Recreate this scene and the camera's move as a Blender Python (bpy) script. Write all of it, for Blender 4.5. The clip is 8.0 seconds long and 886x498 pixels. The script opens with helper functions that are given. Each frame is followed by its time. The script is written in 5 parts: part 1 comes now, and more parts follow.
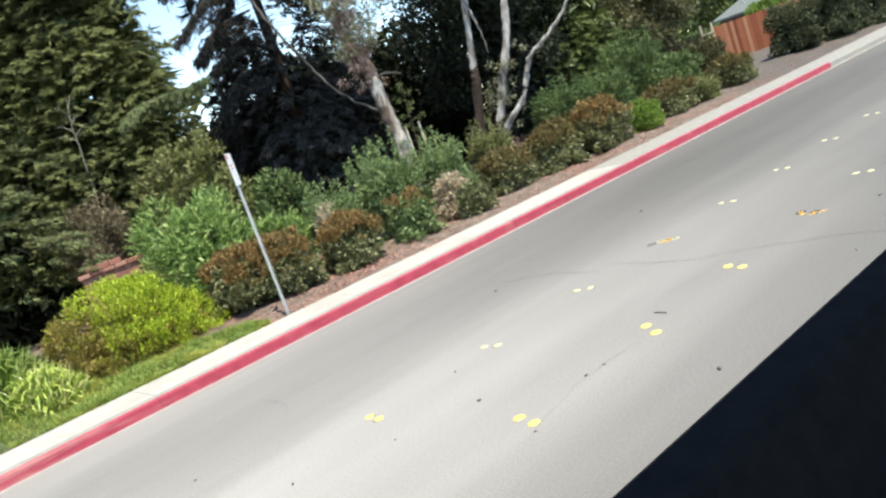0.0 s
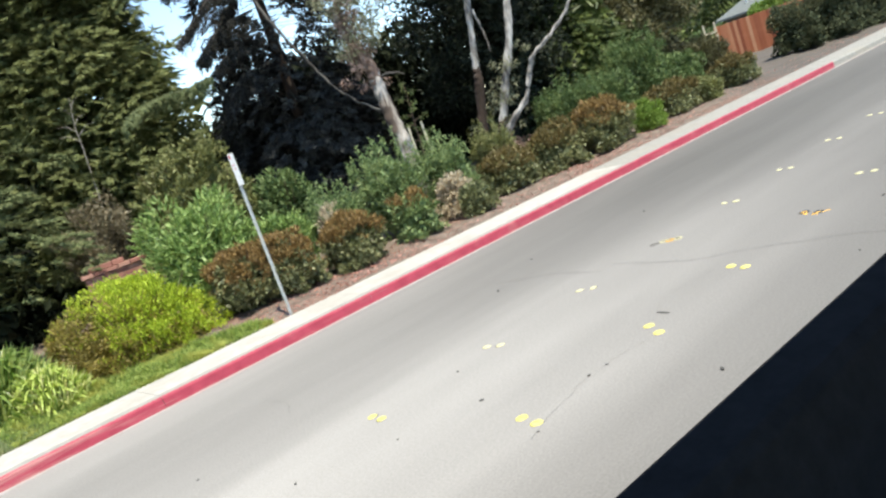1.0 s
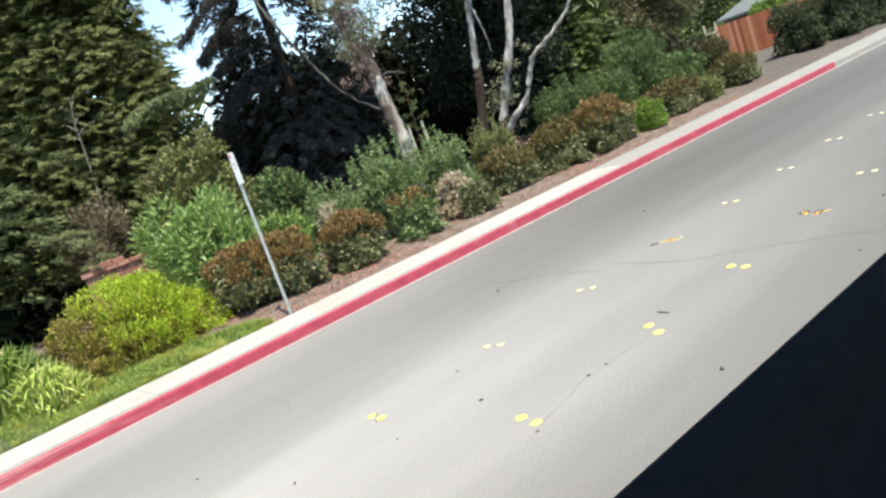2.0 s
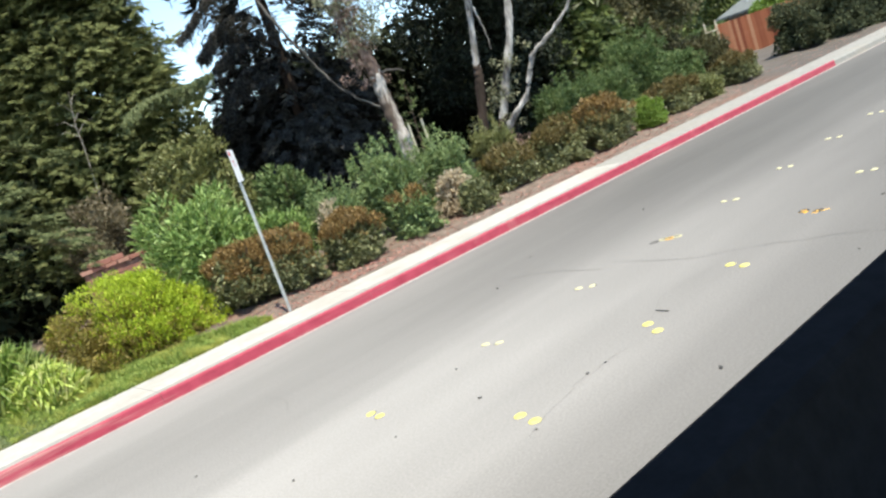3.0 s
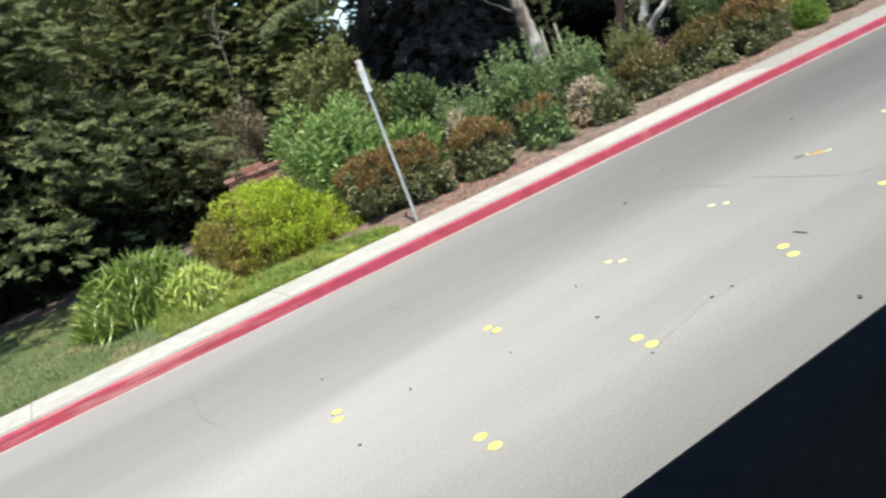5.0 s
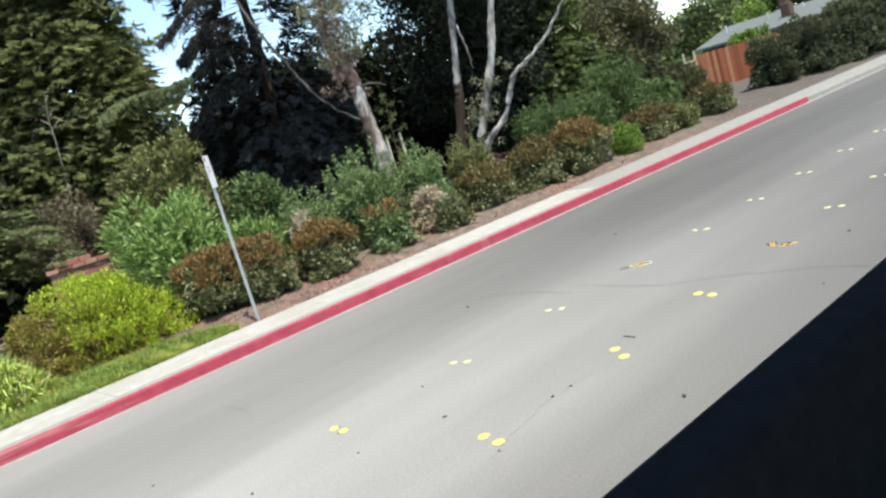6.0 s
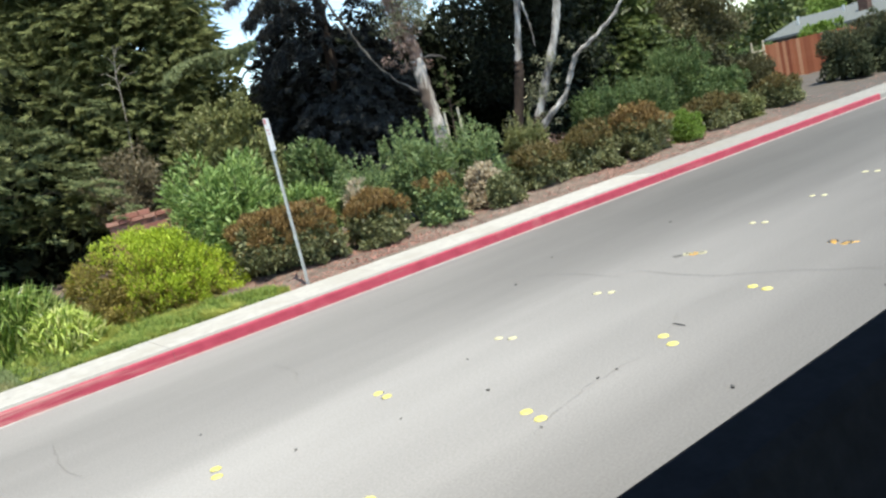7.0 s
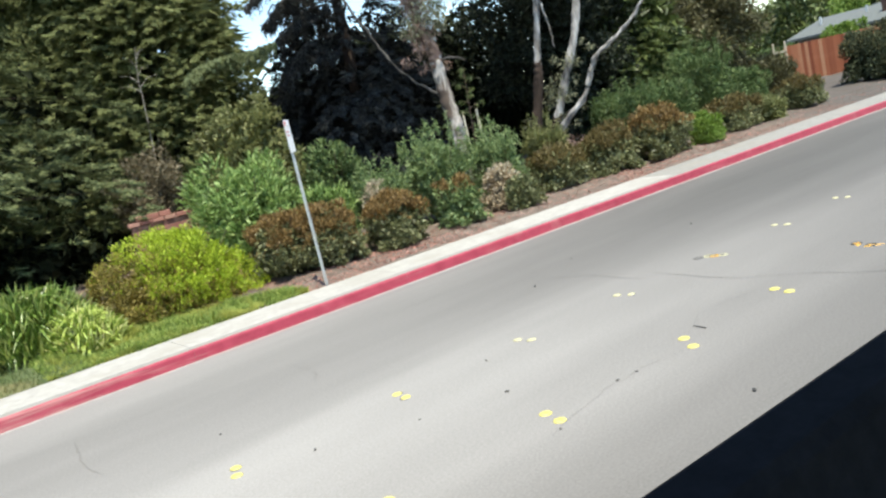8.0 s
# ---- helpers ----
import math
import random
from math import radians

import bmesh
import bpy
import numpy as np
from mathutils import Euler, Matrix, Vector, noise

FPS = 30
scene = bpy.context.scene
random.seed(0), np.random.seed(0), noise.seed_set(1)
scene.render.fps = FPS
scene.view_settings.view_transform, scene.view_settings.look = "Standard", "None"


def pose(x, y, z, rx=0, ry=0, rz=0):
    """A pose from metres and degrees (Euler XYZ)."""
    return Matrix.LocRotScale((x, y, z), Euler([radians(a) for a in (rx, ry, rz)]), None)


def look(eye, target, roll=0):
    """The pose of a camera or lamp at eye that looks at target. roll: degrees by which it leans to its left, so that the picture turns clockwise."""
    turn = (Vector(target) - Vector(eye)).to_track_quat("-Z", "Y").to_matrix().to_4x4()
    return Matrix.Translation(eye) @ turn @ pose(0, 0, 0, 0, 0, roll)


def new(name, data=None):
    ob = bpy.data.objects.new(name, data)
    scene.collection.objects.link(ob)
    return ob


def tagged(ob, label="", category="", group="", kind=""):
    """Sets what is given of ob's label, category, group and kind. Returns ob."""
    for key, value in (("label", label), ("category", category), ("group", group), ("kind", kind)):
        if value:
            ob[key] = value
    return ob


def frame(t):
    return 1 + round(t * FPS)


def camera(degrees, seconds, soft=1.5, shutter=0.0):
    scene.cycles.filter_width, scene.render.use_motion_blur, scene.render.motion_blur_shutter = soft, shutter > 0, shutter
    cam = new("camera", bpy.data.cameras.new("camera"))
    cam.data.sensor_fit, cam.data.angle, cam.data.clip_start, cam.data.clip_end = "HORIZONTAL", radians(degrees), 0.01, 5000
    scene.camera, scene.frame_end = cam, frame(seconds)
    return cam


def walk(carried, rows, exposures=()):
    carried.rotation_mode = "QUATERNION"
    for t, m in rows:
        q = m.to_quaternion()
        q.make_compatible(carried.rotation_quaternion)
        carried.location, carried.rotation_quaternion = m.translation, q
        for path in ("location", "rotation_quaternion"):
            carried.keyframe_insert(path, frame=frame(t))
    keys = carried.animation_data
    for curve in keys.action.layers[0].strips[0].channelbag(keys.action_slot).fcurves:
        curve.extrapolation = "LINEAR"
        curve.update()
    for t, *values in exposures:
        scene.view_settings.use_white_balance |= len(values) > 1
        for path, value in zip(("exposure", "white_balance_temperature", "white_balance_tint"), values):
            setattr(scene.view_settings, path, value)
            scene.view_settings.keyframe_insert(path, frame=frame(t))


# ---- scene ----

# ---------------------------------------------------------------- camera
cam = camera(58.18, 8.0, soft=2.45, shutter=0.1)
EYE = 2.0
# seconds, tilt, lean and heading in degrees, and the small sway of the hand that holds the camera, in metres
ROWS = [
    (0.0, 80.64, 19.45, -40.03, -0.003, -0.002, -0.001), (0.5, 80.74, 19.48, -39.92, -0.002, 0.0, -0.002), (1.0, 80.71, 19.48, -39.83, -0.001, 0.001, -0.003),
    (1.5, 80.73, 19.44, -39.81, 0.0, 0.001, -0.004), (3.0, 80.52, 19.27, -39.79, 0.01, 0.002, -0.006), (3.5, 80.31, 17.39, -39.61, 0.021, 0.002, -0.008),
    (3.8, 78.06, 16.85, -35.89, 0.039, -0.022, 0.013), (4.0, 79.75, 16.95, -31.18, 0.027, -0.025, 0.021), (4.2, 79.86, 15.6, -20.68, 0.009, -0.011, 0.0),
    (4.5, 75.41, 16.33, -20.18, 0.04, 0.006, -0.005), (4.8, 78.49, 13.67, -24.04, 0.164, 0.011, -0.018), (5.0, 77.38, 20.24, -29.52, 0.167, -0.002, -0.009),
    (5.2, 76.13, 17.01, -39.67, 0.143, -0.001, -0.007), (6.3, 81.92, 16.45, -41.33, 0.004, -0.011, 0.009), (6.5, 81.87, 16.04, -41.22, -0.002, -0.011, 0.009),
    (7.0, 80.54, 13.24, -37.27, -0.034, 0.008, -0.008), (7.5, 80.74, 13.39, -36.3, -0.042, 0.011, -0.01), (8.0, 80.97, 13.27, -35.93, -0.044, 0.012, -0.01),
]
walk(cam, [(t, pose(dx, dy, EYE + dz, rx, ry, rz)) for t, rx, ry, rz, dx, dy, dz in ROWS],
     exposures=[(0.0, 1.43, 7120, 6), (3.5, 1.44, 7120, 6), (4.0, 1.46, 7120, 6), (4.5, 1.46, 7070, 6), (5.0, 1.31, 7020, 5), (6.5, 1.24, 6970, 5), (7.0, 1.30, 6970, 5), (8.0, 1.31, 6970, 5)])

# ---------------------------------------------------------------- light
SUN_AZ, SUN_EL = Vector((-0.25, -1.0)).normalized(), radians(67)
to_sun = Vector((SUN_AZ.x * math.cos(SUN_EL), SUN_AZ.y * math.cos(SUN_EL), math.sin(SUN_EL)))
world = bpy.data.worlds.new("sky")
scene.world = world
world.use_nodes = True
wn = world.node_tree
sky = wn.nodes.new("ShaderNodeTexSky")
sky.sky_type, sky.sun_disc = "NISHITA", False
sky.sun_elevation, sky.sun_rotation = SUN_EL, math.atan2(to_sun.x, to_sun.y)
sky.air_density, sky.dust_density, sky.ozone_density = 1.0, 0.0, 2.5
wn.nodes["Background"].inputs["Strength"].default_value = 0.125
wn.links.new(sky.outputs[0], wn.nodes["Background"].inputs["Color"])
sun = new("sun", bpy.data.lights.new("sun", "SUN"))
sun.data.energy, sun.data.angle, sun.data.color = 3.4, radians(0.53), (1.0, 0.955, 0.865)
sun.matrix_world = look(to_sun * 50, (0, 0, 0))


# ---------------------------------------------------------------- materials
def material(name, stops, scale=8.0, detail=8.0, rough=0.8, bump=0.0, bump_scale=60.0, per="noise", stain=None, stain_scale=0.7,
             stain_at=(0.45, 0.65), metal=0.0, translucent=0.0, coords="Object", stretch=(1, 1, 1), gloss=0.3):
    """Principled material; colour from noise, from each leaf's own random value, or from each object's."""
    m = bpy.data.materials.new(name)
    m.use_nodes = True
    t = m.node_tree
    N, L = t.nodes, t.links
    p = N["Principled BSDF"]
    p.inputs["Roughness"].default_value, p.inputs["Metallic"].default_value = rough, metal
    p.inputs["Specular IOR Level"].default_value = gloss
    tc, mp = N.new("ShaderNodeTexCoord"), N.new("ShaderNodeMapping")
    mp.inputs["Scale"].default_value = stretch
    L.new(N.new("ShaderNodeNewGeometry").outputs["Position"] if coords == "World" else tc.outputs[coords], mp.inputs["Vector"])
    ramp = N.new("ShaderNodeValToRGB")
    while len(ramp.color_ramp.elements) < len(stops):
        ramp.color_ramp.elements.new(0.5)
    for e, (at, c) in zip(ramp.color_ramp.elements, stops):
        e.position, e.color = at, (*c, 1)
    nz = N.new("ShaderNodeTexNoise")
    nz.inputs["Scale"].default_value, nz.inputs["Detail"].default_value = scale, detail
    nz.inputs["Roughness"].default_value = 0.65
    L.new(mp.outputs[0], nz.inputs["Vector"])
    if per == "noise":
        L.new(nz.outputs["Fac"], ramp.inputs["Fac"])
    else:
        src = N.new("ShaderNodeNewGeometry").outputs["Random Per Island"] if per == "leaf" else N.new("ShaderNodeObjectInfo").outputs["Random"]
        mix = N.new("ShaderNodeMath")
        mix.operation = "MULTIPLY_ADD"
        mix.inputs[1].default_value = 0.6
        sub = N.new("ShaderNodeMath")
        sub.operation = "MULTIPLY"
        sub.inputs[1].default_value = 0.4
        L.new(nz.outputs["Fac"], sub.inputs[0])
        L.new(src, mix.inputs[0])
        L.new(sub.outputs[0], mix.inputs[2])
        L.new(mix.outputs[0], ramp.inputs["Fac"])
    colour = ramp.outputs["Color"]
    if stain:
        n2, r2, mx = N.new("ShaderNodeTexNoise"), N.new("ShaderNodeValToRGB"), N.new("ShaderNodeMix")
        n2.inputs["Scale"].default_value, n2.inputs["Detail"].default_value = stain_scale, 6.0
        L.new(mp.outputs[0], n2.inputs["Vector"])
        r2.color_ramp.elements[0].position, r2.color_ramp.elements[1].position = stain_at
        L.new(n2.outputs["Fac"], r2.inputs["Fac"])
        mx.data_type = "RGBA"
        L.new(r2.outputs["Color"], mx.inputs["Factor"])
        L.new(colour, mx.inputs["A"])
        mx.inputs["B"].default_value = (*stain, 1)
        colour = mx.outputs["Result"]
    L.new(colour, p.inputs["Base Color"])
    if bump:
        nb, bp = N.new("ShaderNodeTexNoise"), N.new("ShaderNodeBump")
        nb.inputs["Scale"].default_value, nb.inputs["Detail"].default_value = bump_scale, 6.0
        L.new(mp.outputs[0], nb.inputs["Vector"])
        L.new(nb.outputs["Fac"], bp.inputs["Height"])
        bp.inputs["Strength"].default_value, bp.inputs["Distance"].default_value = bump, 0.02
        L.new(bp.outputs["Normal"], p.inputs["Normal"])
    if translucent:
        tr, ms = N.new("ShaderNodeBsdfTranslucent"), N.new("ShaderNodeMixShader")
        L.new(colour, tr.inputs["Color"])
        ms.inputs["Fac"].default_value = translucent
        L.new(p.outputs[0], ms.inputs[1])
        L.new(tr.outputs[0], ms.inputs[2])
        L.new(ms.outputs[0], N["Material Output"].inputs["Surface"])
    return m


def leafy(name, dark, mid, light, translucent=0.3, rough=0.5, gloss=0.4):
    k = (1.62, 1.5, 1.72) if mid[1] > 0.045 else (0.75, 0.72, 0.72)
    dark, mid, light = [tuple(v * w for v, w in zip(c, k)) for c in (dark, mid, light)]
    return material(name, [(0.15, dark), (0.5, mid), (0.85, light)], scale=1.5, per="leaf", translucent=translucent, rough=rough, gloss=gloss)


def asphalt_material():
    """Aged asphalt: pale aggregate in grey binder, with a darker tyre-worn lane beside the gutter and faint tar
    streaks; darker towards y = 0, and the view's fall of brightness along x is painted in.
    """
    m = material("aged_asphalt", [(0.28, (0.191, 0.184, 0.176)), (0.5, (0.2345, 0.226, 0.217)), (0.74, (0.288, 0.278, 0.267))], scale=55, detail=12,
                 rough=0.9, bump=0.012, bump_scale=150, gloss=0.2)
    t = m.node_tree
    N, L = t.nodes, t.links
    p = N["Principled BSDF"]
    old = p.inputs["Base Color"].links[0].from_socket
    tc, sp = N.new("ShaderNodeTexCoord"), N.new("ShaderNodeSeparateXYZ")
    nz = N.new("ShaderNodeTexNoise")
    nz.inputs["Scale"].default_value = 0.35
    mp = N.new("ShaderNodeMapping")
    mp.inputs["Scale"].default_value = (0.25, 2.2, 1)
    L.new(tc.outputs["Object"], mp.inputs["Vector"])
    L.new(mp.outputs[0], nz.inputs["Vector"])
    L.new(tc.outputs["Object"], sp.inputs[0])
    add = N.new("ShaderNodeMath")
    add.operation = "MULTIPLY_ADD"
    add.inputs[1].default_value = 1.6
    L.new(nz.outputs["Fac"], add.inputs[0])
    L.new(sp.outputs["Y"], add.inputs[2])
    mr = N.new("ShaderNodeMapRange")
    mr.inputs["From Min"].default_value, mr.inputs["From Max"].default_value = 0.0, 12.0
    L.new(add.outputs[0], mr.inputs["Value"])
    band = N.new("ShaderNodeValToRGB")
    e = band.color_ramp.elements
    for at, v in ((0.0, 0.6), (0.29, 0.58), (0.36, 0.765), (0.46, 0.98), (0.51, 0.97), (0.56, 0.82), (0.63, 0.7), (0.72, 0.685), (0.80, 0.82)):
        k = e[0] if at == 0.0 else (e[-1] if at == 0.80 else e.new(at))
        k.position, k.color = at, (v, v, v, 1)
    L.new(mr.outputs[0], band.inputs["Fac"])
    # fall of brightness with the angle of view, painted in along x
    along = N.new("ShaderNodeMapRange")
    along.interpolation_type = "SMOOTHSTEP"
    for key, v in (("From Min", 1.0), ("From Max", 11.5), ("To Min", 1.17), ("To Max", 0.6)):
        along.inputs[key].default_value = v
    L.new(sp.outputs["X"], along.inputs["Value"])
    lane_and_falloff = N.new("ShaderNodeMix")
    lane_and_falloff.data_type, lane_and_falloff.blend_type = "RGBA", "MULTIPLY"
    lane_and_falloff.inputs["Factor"].default_value = 1.0
    L.new(band.outputs["Color"], lane_and_falloff.inputs["A"])
    L.new(along.outputs[0], lane_and_falloff.inputs["B"])
    mx = N.new("ShaderNodeMix")
    mx.data_type, mx.blend_type = "RGBA", "MULTIPLY"
    mx.inputs["Factor"].default_value = 1.0
    # long wheel-worn streaks and broad mottling
    ns, nm, blend = N.new("ShaderNodeTexNoise"), N.new("ShaderNodeMapping"), N.new("ShaderNodeMapRange")
    nm.inputs["Scale"].default_value = (0.3, 1.5, 1)
    ns.inputs["Scale"].default_value, ns.inputs["Detail"].default_value = 1.0, 7.0
    L.new(tc.outputs["Object"], nm.inputs["Vector"])
    L.new(nm.outputs[0], ns.inputs["Vector"])
    for key, v in (("From Min", 0.3), ("From Max", 0.7), ("To Min", 0.925), ("To Max", 1.075)):
        blend.inputs[key].default_value = v
    L.new(ns.outputs["Fac"], blend.inputs["Value"])
    streak = N.new("ShaderNodeMix")
    streak.data_type, streak.blend_type = "RGBA", "MULTIPLY"
    streak.inputs["Factor"].default_value = 1.0
    L.new(old, streak.inputs["A"])
    L.new(blend.outputs[0], streak.inputs["B"])
    L.new(streak.outputs["Result"], mx.inputs["A"])
    L.new(lane_and_falloff.outputs["Result"], mx.inputs["B"])
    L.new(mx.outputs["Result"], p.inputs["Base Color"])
    return m


M_ASPHALT = asphalt_material()
M_CONCRETE = material("weathered_concrete", [(0.3, (0.19, 0.186, 0.172)), (0.7, (0.28, 0.274, 0.256))], coords="World", scale=9, rough=0.9, bump=0.08, bump_scale=120,
                      stain=(0.26, 0.24, 0.21), stain_scale=1.1, stain_at=(0.5, 0.8))
M_PALE_CONCRETE = material("newer_concrete", [(0.3, (0.29, 0.28, 0.26)), (0.7, (0.405, 0.392, 0.365))], coords="World", scale=7, rough=0.9, bump=0.05, bump_scale=120,
                           stain=(0.3, 0.285, 0.255), stain_scale=1.3, stain_at=(0.5, 0.75))
M_GUTTER = material("dusty_gutter_concrete", [(0.3, (0.24, 0.225, 0.215)), (0.7, (0.34, 0.32, 0.305))], coords="World", scale=5, rough=0.9, bump=0.05, bump_scale=90,
                    stain=(0.3, 0.21, 0.2), stain_scale=1.2, stain_at=(0.45, 0.7))
M_RED_PAINT = material("red_kerb_paint", [(0.3, (0.238, 0.027, 0.049)), (0.7, (0.348, 0.05, 0.08))], coords="World", scale=6, rough=0.6, bump=0.2, bump_scale=90,
                       stain=(0.4, 0.22, 0.2), stain_scale=1.3, stain_at=(0.6, 0.86))


def scuff(m):
    """Pale scrapes where tyres have rubbed the paint off, along the stretch in front of the lawn."""
    t = m.node_tree
    N, L = t.nodes, t.links
    p = N["Principled BSDF"]
    old = p.inputs["Base Color"].links[0].from_socket
    pos, mp, nz, sp = N.new("ShaderNodeNewGeometry"), N.new("ShaderNodeMapping"), N.new("ShaderNodeTexNoise"), N.new("ShaderNodeSeparateXYZ")
    mp.inputs["Scale"].default_value = (1.1, 6, 22)
    nz.inputs["Scale"].default_value, nz.inputs["Detail"].default_value = 1.4, 9.0
    L.new(pos.outputs["Position"], mp.inputs["Vector"])
    L.new(pos.outputs["Position"], sp.inputs[0])
    L.new(mp.outputs[0], nz.inputs["Vector"])
    near, far, cut, mul, mx = [N.new(k) for k in ("ShaderNodeMapRange", "ShaderNodeMapRange", "ShaderNodeMapRange", "ShaderNodeMath", "ShaderNodeMix")]
    for node, src, lo, hi, a, b in ((near, sp.outputs["X"], -2.0, -0.2, 0.0, 0.14), (far, sp.outputs["X"], 1.2, 2.6, 0.0, 0.14)):
        for key, v in (("From Min", lo), ("From Max", hi), ("To Min", a), ("To Max", b)):
            node.inputs[key].default_value = v
        L.new(src, node.inputs["Value"])
    mul.operation = "SUBTRACT"
    L.new(near.outputs[0], mul.inputs[0])
    L.new(far.outputs[0], mul.inputs[1])
    add = N.new("ShaderNodeMath")
    L.new(mul.outputs[0], add.inputs[0])
    L.new(nz.outputs["Fac"], add.inputs[1])
    for key, v in (("From Min", 0.6), ("From Max", 0.78)):
        cut.inputs[key].default_value = v
    L.new(add.outputs[0], cut.inputs["Value"])
    mx.data_type = "RGBA"
    L.new(cut.outputs[0], mx.inputs["Factor"])
    L.new(old, mx.inputs["A"])
    mx.inputs["B"].default_value = (0.36, 0.15, 0.15, 1)
    L.new(mx.outputs["Result"], p.inputs["Base Color"])


scuff(M_RED_PAINT)
M_SOIL = material("mulch_soil", [(0.25, (0.072, 0.056, 0.046)), (0.5, (0.132, 0.103, 0.085)), (0.75, (0.222, 0.18, 0.15))], scale=5, rough=0.95, bump=0.3,
                  bump_scale=22, stain=(0.165, 0.1, 0.078), stain_scale=0.6, stain_at=(0.54, 0.68))


def dusty_soil(m):
    """Past the shrubs the mulch gives way to bare dusty grey-brown soil."""
    t = m.node_tree
    N, L = t.nodes, t.links
    p = N["Principled BSDF"]
    old = p.inputs["Base Color"].links[0].from_socket
    sp, far, mx = N.new("ShaderNodeSeparateXYZ"), N.new("ShaderNodeMapRange"), N.new("ShaderNodeMix")
    L.new(N.new("ShaderNodeNewGeometry").outputs["Position"], sp.inputs[0])
    for key, v in (("From Min", 16.5), ("From Max", 20.5), ("To Min", 0.0), ("To Max", 0.85)):
        far.inputs[key].default_value = v
    L.new(sp.outputs["X"], far.inputs["Value"])
    mx.data_type = "RGBA"
    L.new(far.outputs[0], mx.inputs["Factor"])
    L.new(old, mx.inputs["A"])
    mx.inputs["B"].default_value = (0.08, 0.072, 0.065, 1)
    L.new(mx.outputs["Result"], p.inputs["Base Color"])


dusty_soil(M_SOIL)
M_LAWN = material("mown_turf", [(0.25, (0.05, 0.07, 0.028)), (0.6, (0.1, 0.125, 0.052))], scale=20, rough=0.95, bump=0.6, bump_scale=60,
                  stain=(0.25, 0.2, 0.1), stain_scale=0.8, stain_at=(0.55, 0.7))
M_BLADE = material("grass_blades", [(0.2, (0.09, 0.135, 0.045)), (0.6, (0.18, 0.23, 0.09)), (0.9, (0.28, 0.31, 0.14))], scale=3, per="leaf", translucent=0.3, rough=0.6,
                   stain=(0.3, 0.245, 0.12), stain_scale=0.8, stain_at=(0.56, 0.66))
M_WEED = material("ground_cover_leaves", [(0.2, (0.12, 0.19, 0.04)), (0.5, (0.25, 0.34, 0.075)), (0.85, (0.45, 0.5, 0.15))], scale=3, per="leaf", translucent=0.3, rough=0.6,
                  stain=(0.36, 0.38, 0.09), stain_scale=2.6, stain_at=(0.5, 0.62))
M_YELLOW_LEAF = leafy("yellow_green_leaves", (0.092, 0.142, 0.009), (0.215, 0.305, 0.018), (0.37, 0.465, 0.052))
M_BRONZE_LEAF = leafy("bronze_leaves", (0.07, 0.064, 0.014), (0.15, 0.132, 0.028), (0.22, 0.19, 0.045))
M_DARK_LEAF = leafy("dark_glossy_leaves", (0.032, 0.042, 0.016), (0.09, 0.107, 0.04), (0.22, 0.24, 0.11), rough=0.42, gloss=0.45)
M_RED_LEAF = leafy("red_new_leaves", (0.058, 0.041, 0.013), (0.137, 0.092, 0.029), (0.24, 0.175, 0.06))
M_OLEANDER = leafy("grey_green_leaves", (0.028, 0.06, 0.012), (0.108, 0.19, 0.042), (0.3, 0.41, 0.135), rough=0.42, gloss=0.45)
M_MID_LEAF = leafy("mid_green_leaves", (0.042, 0.074, 0.026), (0.1, 0.158, 0.052), (0.21, 0.28, 0.11))
M_FRESH_LEAF = leafy("fresh_green_leaves", (0.05, 0.09, 0.012), (0.09, 0.16, 0.02), (0.16, 0.24, 0.05))
M_OLIVE_LEAF = leafy("olive_leaves", (0.044, 0.056, 0.016), (0.1, 0.118, 0.036), (0.19, 0.21, 0.078))
M_DRY_LEAF = leafy("dry_leaves", (0.19, 0.17, 0.1), (0.3, 0.27, 0.165), (0.41, 0.38, 0.26))
M_STRAP = leafy("strap_leaves", (0.026, 0.06, 0.009), (0.085, 0.15, 0.022), (0.4, 0.46, 0.15), rough=0.3, gloss=0.7)
M_NEEDLE = leafy("conifer_needles", (0.02, 0.031, 0.012), (0.054, 0.074, 0.028), (0.16, 0.19, 0.08), translucent=0.12, rough=0.7, gloss=0.12)
# dark needles, with the deep shade on the cedar put into their colour
M_BLUE_NEEDLE = material("shaded_cedar_needles", [(0.15, (0.017, 0.017, 0.016)), (0.5, (0.038, 0.038, 0.036)), (0.85, (0.095, 0.096, 0.092))], scale=1.5, per="leaf", translucent=0.06, rough=0.9, gloss=0.05)
# darkened leaf colour stands in for the shade inside these crowns
M_GUM_LEAF = leafy("shade_dark_leaves", (0.014, 0.022, 0.014), (0.028, 0.04, 0.026), (0.07, 0.09, 0.058), rough=0.55, gloss=0.2)
M_GREY_GREEN = leafy("grey_green_gum_leaves", (0.05, 0.058, 0.03), (0.11, 0.125, 0.065), (0.2, 0.22, 0.13))
M_HEDGE = leafy("dull_hedge_leaves", (0.034, 0.041, 0.021), (0.048, 0.064, 0.031), (0.07, 0.084, 0.044), rough=0.75, gloss=0.15)
M_PINE = leafy("olive_pine_needles", (0.064, 0.084, 0.032), (0.103, 0.128, 0.05), (0.165, 0.195, 0.078), rough=0.85, gloss=0.05)
M_GREY_LEAF = leafy("grey_brown_leaves", (0.044, 0.041, 0.02), (0.09, 0.081, 0.042), (0.165, 0.15, 0.086))
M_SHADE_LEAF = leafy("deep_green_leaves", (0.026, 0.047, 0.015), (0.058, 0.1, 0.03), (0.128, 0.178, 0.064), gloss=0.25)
# near-black, so that the deep shade under the trees sits in the colour
M_WOODS = leafy("shade_black_leaves", (0.011, 0.016, 0.011), (0.022, 0.03, 0.017), (0.045, 0.057, 0.033), translucent=0.1, gloss=0.05, rough=0.8)
